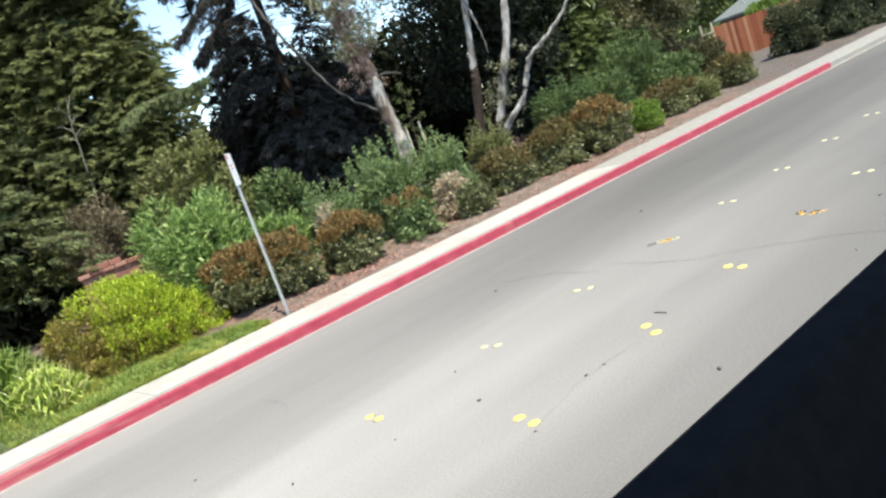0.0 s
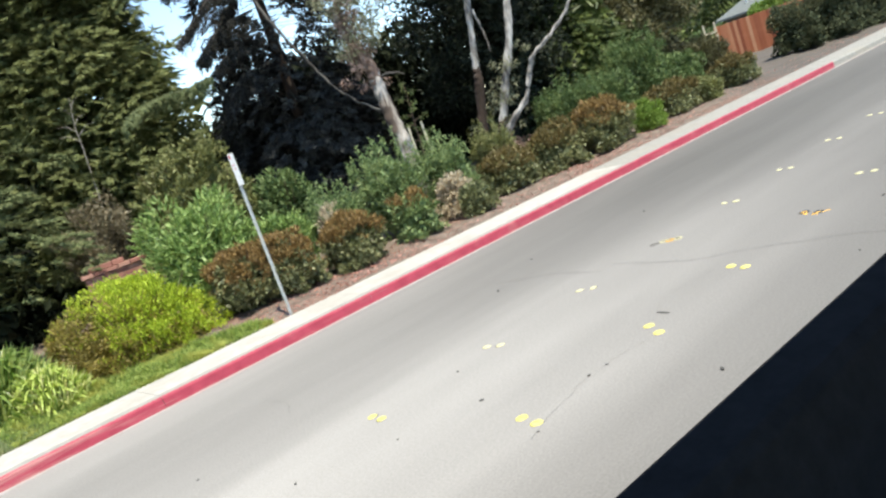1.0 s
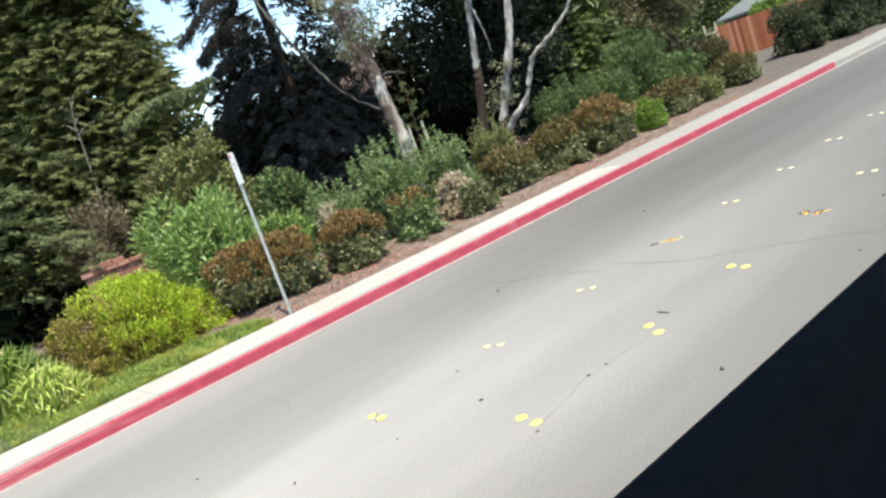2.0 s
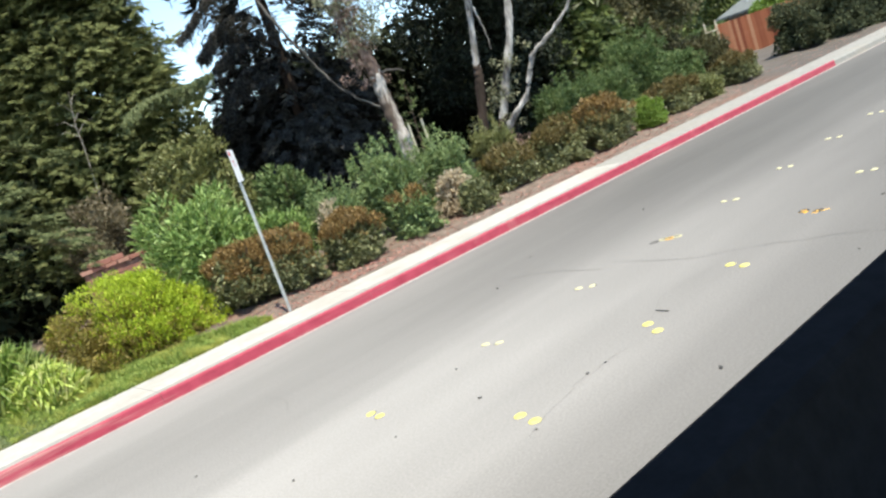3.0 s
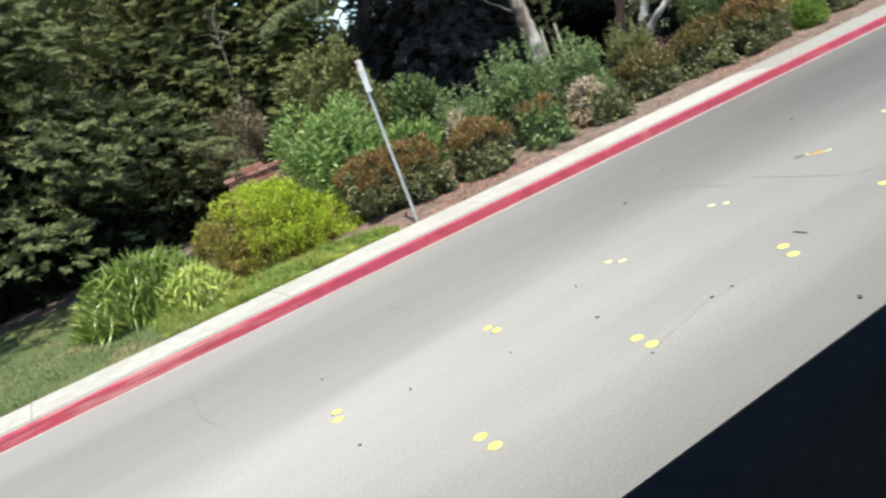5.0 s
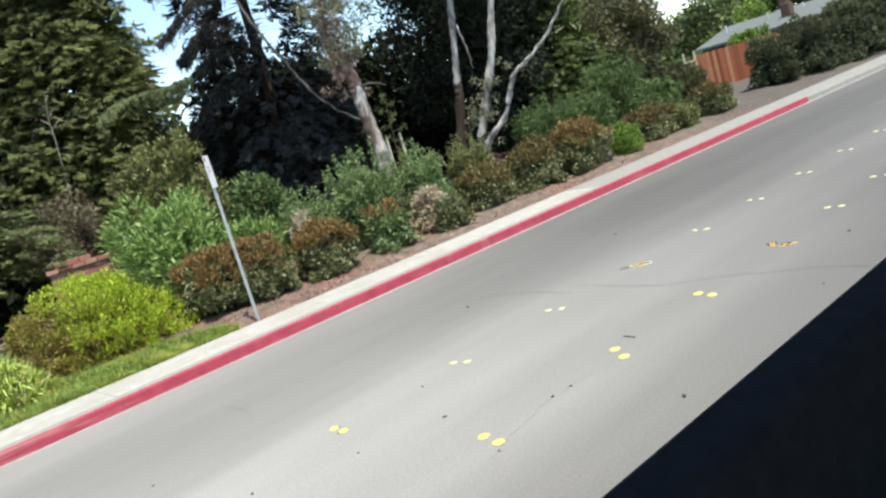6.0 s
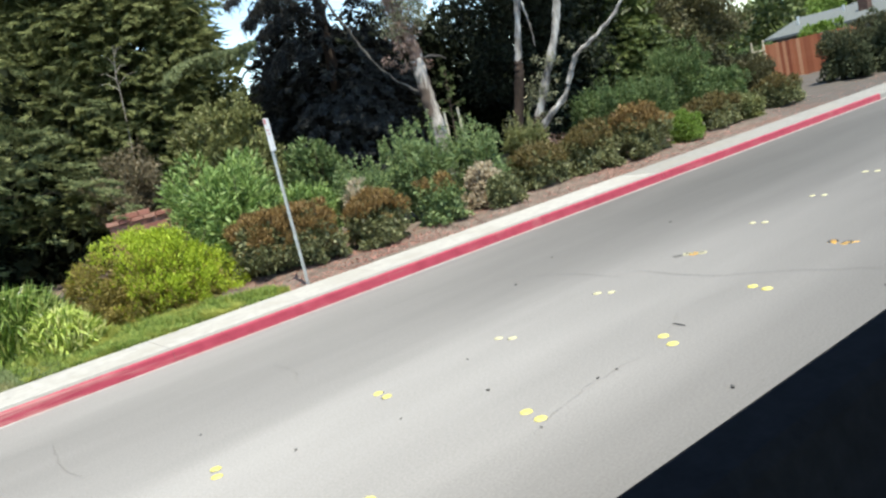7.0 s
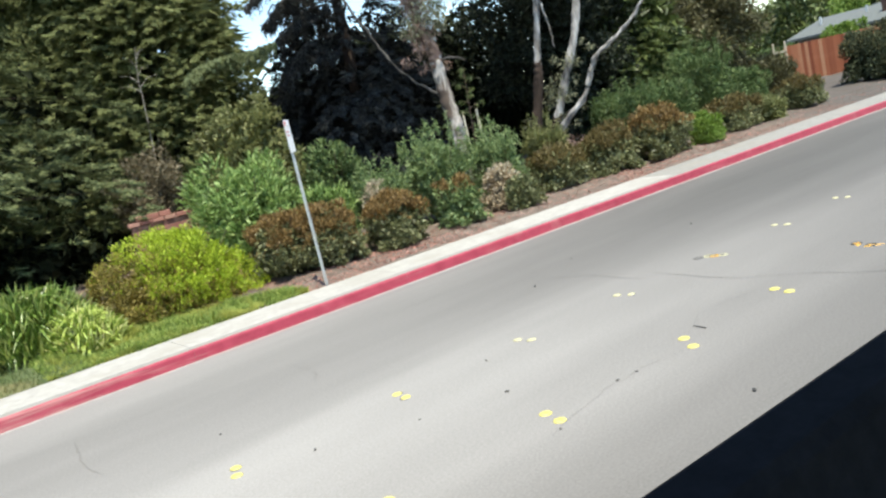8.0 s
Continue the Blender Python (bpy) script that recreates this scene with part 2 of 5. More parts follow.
M_BARK = material("grey_bark", [(0.3, (0.028, 0.026, 0.025)), (0.7, (0.11, 0.103, 0.098))], scale=6, rough=0.95, bump=0.8, bump_scale=18, stretch=(1, 1, 0.2))
M_PALE_BARK = material("pale_peeling_bark", [(0.36, (0.075, 0.062, 0.055)), (0.46, (0.29, 0.262, 0.24)), (0.66, (0.6, 0.555, 0.515))], scale=5.0, rough=0.9, bump=0.8,
                       bump_scale=14, stretch=(1.6, 1.6, 0.4), stain=(0.095, 0.07, 0.057), stain_scale=2.4, stain_at=(0.47, 0.55))
M_STRINGY_BARK = material("stringy_red_brown_bark", [(0.3, (0.07, 0.042, 0.034)), (0.55, (0.17, 0.115, 0.093)), (0.75, (0.32, 0.26, 0.225))], scale=7, rough=0.95, bump=0.8, bump_scale=16, stretch=(1, 1, 0.18))
M_GUM_BARK = material("white_peeling_gum_bark", [(0.38, (0.09, 0.082, 0.076)), (0.5, (0.27, 0.26, 0.25)), (0.7, (0.58, 0.57, 0.555))], scale=5.0, rough=0.9, bump=0.6, bump_scale=14, stretch=(1, 1, 0.25))
M_STRAP_PALE = leafy("variegated_strap_leaves", (0.07, 0.125, 0.018), (0.24, 0.33, 0.055), (0.56, 0.56, 0.27), rough=0.4, gloss=0.5)
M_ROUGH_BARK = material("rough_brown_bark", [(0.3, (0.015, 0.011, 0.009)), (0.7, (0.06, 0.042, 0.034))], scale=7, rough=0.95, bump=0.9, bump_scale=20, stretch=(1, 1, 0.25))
M_BRONZE_TWIG = leafy("brown_dead_leaves", (0.06, 0.042, 0.03), (0.14, 0.1, 0.072), (0.26, 0.2, 0.15), translucent=0.1)
M_STAKE = material("pale_stake_timber", [(0.3, (0.4, 0.36, 0.27)), (0.7, (0.55, 0.5, 0.4))], scale=8, rough=0.85, stretch=(4, 4, 0.5))
M_LIMB_NEEDLE = leafy("fresh_cedar_needles", (0.05, 0.072, 0.028), (0.105, 0.138, 0.058), (0.195, 0.232, 0.11), rough=0.7, gloss=0.12)
M_BROWN_OLIVE = leafy("brown_olive_leaves", (0.03, 0.031, 0.012), (0.058, 0.061, 0.024), (0.105, 0.107, 0.045))
M_GARDEN_LEAF = leafy("light_green_leaves", (0.02, 0.034, 0.009), (0.05, 0.077, 0.02), (0.105, 0.142, 0.042))
# near-black boards: the black shade under the conifer is put into them
M_SHED = material("shade_black_boards", [(0.3, (0.014, 0.012, 0.012)), (0.7, (0.028, 0.025, 0.024))], scale=8, rough=0.9, stretch=(6, 6, 0.5))
M_OLIVE_TIP = leafy("olive_brown_new_leaves", (0.04, 0.034, 0.011), (0.085, 0.07, 0.021), (0.145, 0.124, 0.042))
M_TWIG = material("brown_twigs", [(0.3, (0.05, 0.035, 0.025)), (0.7, (0.14, 0.1, 0.075))], scale=12, rough=0.95)
M_GALV = material("galvanised_steel", [(0.3, (0.42, 0.44, 0.45)), (0.7, (0.58, 0.6, 0.61))], scale=12, rough=0.45, metal=0.6)
M_SIGN = material("white_sign_face", [(0.3, (0.74, 0.74, 0.74)), (0.7, (0.82, 0.82, 0.82))], scale=4, rough=0.4)
M_SIGN_RED = material("red_sign_print", [(0.3, (0.5, 0.03, 0.03)), (0.7, (0.6, 0.05, 0.05))], scale=5, rough=0.4)
M_MARKER = material("yellow_ceramic", [(0.3, (0.47, 0.41, 0.1)), (0.7, (0.6, 0.54, 0.19))], scale=25, rough=0.45, gloss=0.4)
M_PALE_MARKER = material("worn_pale_ceramic", [(0.3, (0.36, 0.335, 0.19)), (0.7, (0.52, 0.49, 0.32))], scale=25, rough=0.5)
M_ORANGE_MARKER = material("orange_residue", [(0.3, (0.55, 0.27, 0.03)), (0.7, (0.68, 0.42, 0.08))], scale=25, rough=0.5)
M_TAR = material("dark_tar", [(0.3, (0.03, 0.03, 0.03)), (0.7, (0.08, 0.078, 0.075))], scale=25, rough=0.8)
M_CRACK = material("crack_filler", [(0.3, (0.1, 0.097, 0.092)), (0.7, (0.18, 0.175, 0.167))], scale=25, rough=0.9)
M_BRICK = material("red_brick", [(0.15, (0.21, 0.088, 0.07)), (0.5, (0.28, 0.132, 0.104)), (0.85, (0.34, 0.19, 0.15))], scale=20, per="object", rough=0.9, bump=0.3)
M_DARK_BRICK = material("brown_chimney_brick", [(0.3, (0.06, 0.035, 0.03)), (0.7, (0.12, 0.075, 0.06))], scale=12, rough=0.95)
M_MORTAR = material("mortar", [(0.3, (0.2, 0.125, 0.1)), (0.7, (0.27, 0.18, 0.145))], scale=30, rough=0.95)
M_FENCE = material("redwood_boards", [(0.15, (0.24, 0.066, 0.036)), (0.5, (0.45, 0.155, 0.078)), (0.85, (0.62, 0.33, 0.19))], scale=5, per="object", rough=0.8,
                   stretch=(6, 6, 0.6))
M_GREY_WOOD = material("grey_timber", [(0.3, (0.2, 0.18, 0.16)), (0.7, (0.34, 0.31, 0.28))], scale=6, rough=0.9)
M_ROOF = material("grey_shingle", [(0.3, (0.095, 0.105, 0.1)), (0.7, (0.14, 0.153, 0.148))], scale=6, rough=0.9, bump=0.4, bump_scale=20)
M_STUCCO = material("stucco", [(0.3, (0.1, 0.098, 0.09)), (0.7, (0.14, 0.137, 0.128))], scale=6, rough=0.9)
M_DARK_GLASS = material("window_glass", [(0.3, (0.02, 0.025, 0.03)), (0.7, (0.03, 0.035, 0.04))], scale=3, rough=0.08, gloss=0.6)
M_TRIM = material("black_vehicle_trim", [(0.3, (0.0165, 0.0165, 0.0182)), (0.7, (0.0245, 0.0245, 0.027))], scale=30, rough=0.9, bump=0.1, bump_scale=300, gloss=0.04)


# ---------------------------------------------------------------- mesh helpers
rng = np.random.default_rng(7)


def mesh_np(name, verts, faces, mat, smooth=False):
    """Mesh from numpy arrays; faces all have the same number of corners."""
    me = bpy.data.meshes.new(name)
    verts, faces = np.asarray(verts, np.float32), np.asarray(faces, np.int32)
    n, k = faces.shape
    me.vertices.add(len(verts))
    me.vertices.foreach_set("co", verts.ravel())
    me.loops.add(n * k)
    me.loops.foreach_set("vertex_index", faces.ravel())
    me.polygons.add(n)
    me.polygons.foreach_set("loop_start", np.arange(0, n * k, k, dtype=np.int32))
    if smooth:
        me.polygons.foreach_set("use_smooth", np.ones(n, bool))
    me.update(calc_edges=True)
    me.materials.append(mat)
    return me


def part_np(name, verts, faces, mat, parent=None, label="", smooth=False):
    ob = new(name, mesh_np(name, verts, faces, mat, smooth))
    ob.parent = parent
    return tagged(ob, label) if label else ob


def part(name, bm, mat, parent=None, label="", smooth=False):
    """Links a bmesh as one mesh object under a thing or a part."""
    me = bpy.data.meshes.new(name)
    for f in bm.faces:
        f.smooth = smooth
    bm.to_mesh(me)
    bm.free()
    for m in (mat if isinstance(mat, (list, tuple)) else [mat]):
        me.materials.append(m)
    ob = new(name, me)
    ob.parent = parent
    return tagged(ob, label) if label else ob


def thing(name, at, label, category, group="", kind=""):
    e = new(name)
    e.location = at
    e.empty_display_size = 0.1
    return tagged(e, label, category, group, kind)


def box(bm, x0, y0, z0, x1, y1, z1, bevel=0.0, segs=2):
    m = Matrix.Translation(((x0 + x1) / 2, (y0 + y1) / 2, (z0 + z1) / 2)) @ Matrix.Diagonal((x1 - x0, y1 - y0, z1 - z0, 1))
    r = bmesh.ops.create_cube(bm, size=1, matrix=m)
    if bevel:
        es = list({e for v in r["verts"] for e in v.link_edges})
        bmesh.ops.bevel(bm, geom=es, offset=bevel, segments=segs, profile=0.5, affect="EDGES")
    return bm


def tube_np(paths, sides=8):
    """Tapered tubes along polylines; each path is a list of (x, y, z, radius). Returns verts, quads."""
    V, F, base = [], [], 0
    ang = np.linspace(0, 2 * np.pi, sides, endpoint=False)
    for path in paths:
        p = np.asarray(path, float)
        c, r = p[:, :3], p[:, 3]
        d = np.gradient(c, axis=0)
        d /= np.linalg.norm(d, axis=1)[:, None] + 1e-9
        ref = np.where(np.abs(d[:, 2:3]) > 0.9, [[1.0, 0, 0]], [[0, 0, 1.0]])
        u = np.cross(d, ref)
        u /= np.linalg.norm(u, axis=1)[:, None] + 1e-9
        w = np.cross(d, u)
        ring = c[:, None] + r[:, None, None] * (np.cos(ang)[None, :, None] * u[:, None] + np.sin(ang)[None, :, None] * w[:, None])
        V.append(ring.reshape(-1, 3))
        n = len(p)
        i, j = np.meshgrid(np.arange(n - 1), np.arange(sides), indexing="ij")
        a, b = base + i * sides + j, base + i * sides + (j + 1) % sides
        F.append(np.stack([a, b, b + sides, a + sides], -1).reshape(-1, 4))
        base += n * sides
    return np.concatenate(V), np.concatenate(F)


def wobble(path, amount, gen):
    p = np.asarray(path, float).copy()
    p[1:, :3] += gen.normal(0, amount, (len(p) - 1, 3)) * np.array([1, 1, 0.3])
    return p


def smooth_path(points, n=14):
    """Catmull-Rom through (x, y, z, radius) points."""
    p = np.asarray(points, float)
    q = np.vstack([2 * p[0] - p[1], p, 2 * p[-1] - p[-2]])
    out = []
    for i in range(1, len(q) - 2):
        for s in np.linspace(0, 1, n, endpoint=False):
            a, b, c, d = q[i - 1], q[i], q[i + 1], q[i + 2]
            out.append(0.5 * (2 * b + (c - a) * s + (2 * a - 5 * b + 4 * c - d) * s * s + (3 * b - a - 3 * c + d) * s ** 3))
    out.append(p[-1])
    return np.array(out)


def kites(P, A, length, width, gen, fold=0.25, up=None):
    """Folded leaf blades: base P, direction A, one length and width each. Returns verts, triangles."""
    n = len(P)
    A = A / (np.linalg.norm(A, axis=1)[:, None] + 1e-9)
    ref = gen.normal(size=(n, 3)) if up is None else up + gen.normal(0, 0.35, (n, 3))
    S = np.cross(A, ref)
    S /= np.linalg.norm(S, axis=1)[:, None] + 1e-9
    U = np.cross(S, A)
    length = np.broadcast_to(length, n)[:, None]
    width = np.broadcast_to(width, n)[:, None]
    mid = P + A * length * 0.45
    V = np.stack([P, mid + S * width / 2 + U * width * fold, P + A * length - U * width * fold, mid - S * width / 2 + U * width * fold], 1).reshape(-1, 3)
    b = np.arange(n)[:, None] * 4
    F = np.concatenate([b + [[0, 1, 2]], b + [[0, 2, 3]]], 1).reshape(-1, 3)
    return V, F


def needles(P, A, length, width, gen, up):
    """Single slender blades, one triangle each."""
    n = len(P)
    A = A / (np.linalg.norm(A, axis=1)[:, None] + 1e-9)
    S = np.cross(A, up + gen.normal(0, 0.35, (n, 3)))
    S *= (width / (np.linalg.norm(S, axis=1) + 1e-9) / 2)[:, None]
    V = np.stack([P - S, P + S, P + A * length[:, None]], 1).reshape(-1, 3)
    return V, np.arange(3 * n).reshape(n, 3)


def sphere_dirs(n, gen):
    d = gen.normal(size=(n, 3))
    return d / np.linalg.norm(d, axis=1)[:, None]


def lumpy(d, gen, lumps=14, amount=0.22, sharp=7.0):
    """Radius factor of an uneven crown for unit directions d."""
    c = sphere_dirs(lumps, gen)
    h = gen.uniform(0.3, 1.0, lumps)
    return 1 - amount + amount * 1.25 * np.max(h[None] * np.exp(sharp * (d @ c.T - 1)), axis=1)


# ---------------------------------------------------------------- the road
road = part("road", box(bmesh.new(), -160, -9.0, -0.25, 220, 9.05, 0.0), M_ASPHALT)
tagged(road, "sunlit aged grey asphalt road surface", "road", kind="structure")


def ground_height(x, y):
    x, y = np.asarray(x, float), np.asarray(y, float)
    base = np.where(y > 10.1, 0.13 + 0.03 * np.clip(y - 10.1, 0, 4), -0.5)
    base = base - 1.4 * np.clip((x - 36) / 8, 0, 1) * np.clip((y - 15) / 4, 0, 1)
    bumps = 0.02 * np.sin(2.1 * x + 1.3 * y) + 0.02 * np.sin(3.7 * y - 2.9 * x + 1) + 0.012 * np.sin(7.3 * x + 5.1 * y)
    return base + np.where(y > 10.25, bumps, 0)


def ground_sheet():
    xs = np.concatenate([np.linspace(-900, -40, 8), np.linspace(-35, -6, 20), np.linspace(-5.6, 30, 180), np.linspace(30.5, 60, 50), np.linspace(70, 900, 9)])
    ys = np.concatenate([np.linspace(-900, -12, 6), [0, 8, 9.9], np.linspace(10.12, 16, 44), np.linspace(16.3, 40, 50), np.linspace(44, 900, 14)])
    X, Y = np.meshgrid(xs, ys, indexing="ij")
    Z = ground_height(X, Y)
    V = np.stack([X, Y, Z], -1).reshape(-1, 3)
    ny = len(ys)
    i, j = np.meshgrid(np.arange(len(xs) - 1), np.arange(ny - 1), indexing="ij")
    a = i * ny + j
    F = np.stack([a, a + ny, a + ny + 1, a + 1], -1).reshape(-1, 4)
    ob = part_np("ground", V, F, M_SOIL, smooth=True)
    tagged(ob, "reddish brown mulch and bare soil", "ground", kind="structure")


ground_sheet()

# near half of the street, behind the vehicle, stays plain asphalt; the far kerb carries the pavement
PITCH, JOINT = 3.0, 2.4
pavement = tagged(part("pavement", box(bmesh.new(), -60.6, 9.26, -0.2, 89.4, 10.14, 0.1), M_CONCRETE), "narrow weathered concrete pavement along the kerb", "pavement", kind="structure")
kerb = tagged(part("kerb", box(bmesh.new(), -60.6, 9.16, -0.2, 89.4, 9.27, 0.08), M_CONCRETE), "concrete kerb with its face painted red", "kerb", kind="structure")
gutter = tagged(part("gutter", box(bmesh.new(), -60.6, 9.05, -0.25, 89.4, 9.16, 0.006, 0.003), M_GUTTER), "pale concrete gutter strip along the kerb", "gutter", kind="structure")


def kerb_piece_mesh(mats, x0=0.0):
    bm = bmesh.new()
    prof = [(9.125, 0.0), (9.135, 0.115), (9.142, 0.134), (9.158, 0.147), (9.18, 0.151), (9.285, 0.154), (9.285, 0.04)]
    a = [bm.verts.new((x0 + 0.0015, y, z)) for y, z in prof]
    b = [bm.verts.new((x0 + PITCH - 0.0015, y, z)) for y, z in prof]
    for i in range(len(prof) - 1):
        f = bm.faces.new((a[i], b[i], b[i + 1], a[i + 1]))
        f.material_index = 0 if i < 3 else 1
    bm.faces.new(a[::-1]).material_index = 1
    bm.faces.new(b).material_index = 1
    me = bpy.data.meshes.new("kerb_stone")
    bm.to_mesh(me)
    bm.free()
    for m in mats:
        me.materials.append(m)
    return me


def slab_mesh(mat, length):
    bm = box(bmesh.new(), 0.002, 9.287, 0.03, length - 0.002, 10.15, 0.155, 0.005, 1)
    me = bpy.data.meshes.new("paving_slab")
    bm.to_mesh(me)
    bm.free()
    me.materials.append(mat)
    return me


red_me, grey_me = kerb_piece_mesh((M_RED_PAINT, M_CONCRETE)), kerb_piece_mesh((M_CONCRETE, M_CONCRETE))
slab_me, pale_me = slab_mesh(M_CONCRETE, PITCH), slab_mesh(M_PALE_CONCRETE, PITCH)
for k in range(-8, 17):
    x = JOINT + PITCH * k
    stone = new("kerb_stone", red_me if x < 19 else grey_me)
    stone.location, stone.parent = (x, 0, 0), kerb
    if 17 < x < 19:
        stone.scale = (0.783, 1, 1)
        rest = new("kerb_stone", grey_me)
        rest.location, rest.parent, rest.scale = (x + 0.783 * PITCH, 0, 0), kerb, (0.217, 1, 1)
    slab = new("paving_slab", pale_me if k < 3 else slab_me)
    slab.location, slab.parent = (x, 0, float(rng.uniform(-0.003, 0.003))), pavement


# ---------------------------------------------------------------- road markers and marks on the road
def marker_bm(worn=False):
    bm = bmesh.new()
    if worn:
        n = 20
        for r0, r1, z in ((0.034, 0.054, 0.006),):
            for i in range(n):
                a, b = 2 * math.pi * i / n, 2 * math.pi * (i + 1) / n
                q = [(r0 * math.cos(a), r0 * math.sin(a), z), (r1 * math.cos(a), r1 * math.sin(a), z), (r1 * math.cos(b), r1 * math.sin(b), z), (r0 * math.cos(b), r0 * math.sin(b), z)]
                bm.faces.new([bm.verts.new(v) for v in q])
                bm.faces.new([bm.verts.new(v) for v in (q[1], (q[1][0] * 1.05, q[1][1] * 1.05, 0), (q[2][0] * 1.05, q[2][1] * 1.05, 0), q[2])])
        return bm
    rings = [(0.05, 0.0), (0.0495, 0.003), (0.045, 0.007), (0.034, 0.01), (0.017, 0.0115)]
    n = 20
    loops = [[bm.verts.new((r * math.cos(2 * math.pi * i / n), r * math.sin(2 * math.pi * i / n), z)) for i in range(n)] for r, z in rings]
    for p, q in zip(loops, loops[1:]):
        for i in range(n):
            bm.faces.new((p[i], p[(i + 1) % n], q[(i + 1) % n], q[i]))
    bm.faces.new(loops[-1])
    return bm


def marker(x, y, mat, worn=False, label="yellow ceramic dome marker glued on the asphalt"):
    ob = part("road_marker", marker_bm(worn), mat, smooth=not worn)
    ob.location, ob.scale = (x, y, 0.001), (0.9, 0.9, 1)
    ob.rotation_euler = (0, 0, float(rng.uniform(0, 6)))
    return tagged(ob, label, "road marker", "road markers in double rows")


def residue(x, y, size, mat, seed):
    """A ragged patch of paint and glue left round a broken marker."""
    g = np.random.default_rng(seed)
    n = 22
    a = np.linspace(0, 2 * np.pi, n, endpoint=False)
    r = size * (0.75 + 0.22 * np.sin(3 * a + g.uniform(0, 6)) + 0.16 * np.sin(7 * a + g.uniform(0, 6)) + g.normal(0, 0.08, n))
    V = np.concatenate([np.c_[r * np.cos(a), 0.55 * r * np.sin(a), np.full(n, 0.0)], np.c_[r * 0.93 * np.cos(a), 0.51 * r * np.sin(a), np.full(n, 0.0035)], [[0, 0, 0.0045]]])
    i = np.arange(n)
    F = np.concatenate([np.stack([i, (i + 1) % n, n + (i + 1) % n], 1), np.stack([i, n + (i + 1) % n, n + i], 1), np.stack([n + i, n + (i + 1) % n, np.full(n, 2 * n)], 1)])
    ob = part_np("marker_residue", V, F, mat)
    ob.location, ob.rotation_euler = (x, y, 0.0006), (0, 0, float(g.uniform(0, 3)))
    return tagged(ob, "ragged orange paint patch of a broken marker", "road marker", "road markers in double rows")


# both dots of each pair: farther (x, y), nearer (x, y)
near_row = [((-2.25, 3.86), (-2.3, 3.71)), ((-0.92, 3.865), (-0.97, 3.715)), ((0.434, 3.871), (0.378, 3.721)), ((1.799, 3.904), (1.786, 3.725)), ((3.059, 3.916), (3.021, 3.742)),
            ((4.518, 3.918), (4.396, 3.742)), ((5.754, 3.923), (5.711, 3.764)), ((7.14, 3.93), (7.11, 3.765)), ((8.413, 3.93), (8.424, 3.781))]
near_row += [((8.41 + 1.31 * k, 3.935 + 0.004 * k), (8.42 + 1.31 * k, 3.785 + 0.004 * k)) for k in range(1, 12)]
far_row = [((-2.36, 5.45), (-2.41, 5.24)), ((-1.078, 5.447), (-1.124, 5.238)), ((0.177, 5.434), (0.144, 5.27)), ((1.454, 5.411), (1.406, 5.266)), ((2.825, 5.408), (2.817, 5.266)),
           ((4.103, 5.386), (4.143, 5.245)), ((5.38, 5.36), (5.432, 5.225)), ((6.68, 5.33), (6.71, 5.19)), ((7.99, 5.293), (8.0, 5.144)), ((9.269, 5.262), (9.275, 5.114)), ((10.595, 5.236), (10.579, 5.073))]
far_row += [((10.59 + 1.28 * k, 5.22 - 0.028 * k), (10.58 + 1.28 * k, 5.06 - 0.028 * k)) for k in range(1, 10)]
for pair in near_row:
    for s, (x, y) in zip((0.5, -0.5), pair):
        if abs(x - 7.12) < 0.1:
            residue(x + s * 0.02, y, 0.085, M_ORANGE_MARKER, 5 + int(s > 0))
            marker(x + s * 0.02 + 0.012, y + 0.01, M_TAR, True, "adhesive ring where a road marker is missing")
        else:
            marker(x, y, M_MARKER if x < 8 else M_PALE_MARKER).scale = (0.9, 0.9, 1) if x < 8 else (0.85, 0.72, 1)
for pair in far_row:
    for s, (x, y) in zip((0.5, -0.5), pair):
        if 6.6 < x < 6.8:
            marker(x - s * 0.06, y + 0.02, M_CRACK if s > 0 else M_ORANGE_MARKER, True, "adhesive ring where a road marker is missing")
            marker(x - s * 0.02 + 0.06, y - 0.05, M_PALE_MARKER, True, "adhesive ring where a road marker is missing")
            continue
        ob = marker(x, y, M_MARKER if 1.2 < x < 3 else M_PALE_MARKER, False, "pale worn ceramic marker glued on the asphalt")
        ob.scale = (0.85, 0.7, 1) if x > 3.5 else (0.9, 0.8, 1)
        if x < 6:
            # the thin dark ring of glue that shows at the chipped rim
            bm = bmesh.new()
            bmesh.ops.create_circle(bm, cap_ends=True, segments=18, radius=0.052 if x < 0.5 else 0.05)
            scar = part("adhesive", bm, M_TAR, ob, "dark adhesive showing beside the chipped marker")
            scar.location = (-0.02 if x < 0.5 else -0.006, 0.012 if x < 0.5 else 0.008, 0.0008)


def ribbon(name, pts, width, mat, label, z=0.003, seed=1):
    """A thin uneven strip lying on the road."""
    g = np.random.default_rng(seed)
    p = smooth_path([(x, y, 0, width) for x, y in pts], 12)
    p[:, :2] += g.normal(0, width * 0.55, (len(p), 2)) + 0.03 * np.cumsum(g.normal(0, 0.35, (len(p), 2)), axis=0) * np.sin(np.linspace(0, np.pi, len(p)))[:, None]
    d = np.gradient(p[:, :2], axis=0)
    d /= np.linalg.norm(d, axis=1)[:, None] + 1e-9
    s = np.stack([-d[:, 1], d[:, 0]], 1) * (width * g.uniform(0.25, 1.0, len(p)) / 2)[:, None]
    V = np.concatenate([np.c_[p[:, :2] + s, np.full(len(p), z)], np.c_[p[:, :2] - s, np.full(len(p), z)]])
    n = len(p)
    i = np.arange(n - 1)
    F = np.stack([i, i + 1, i + 1 + n, i + n], 1)
    ob = part_np(name, V, F, mat)
    return tagged(ob, label, "crack", "cracks in the road", "structure")


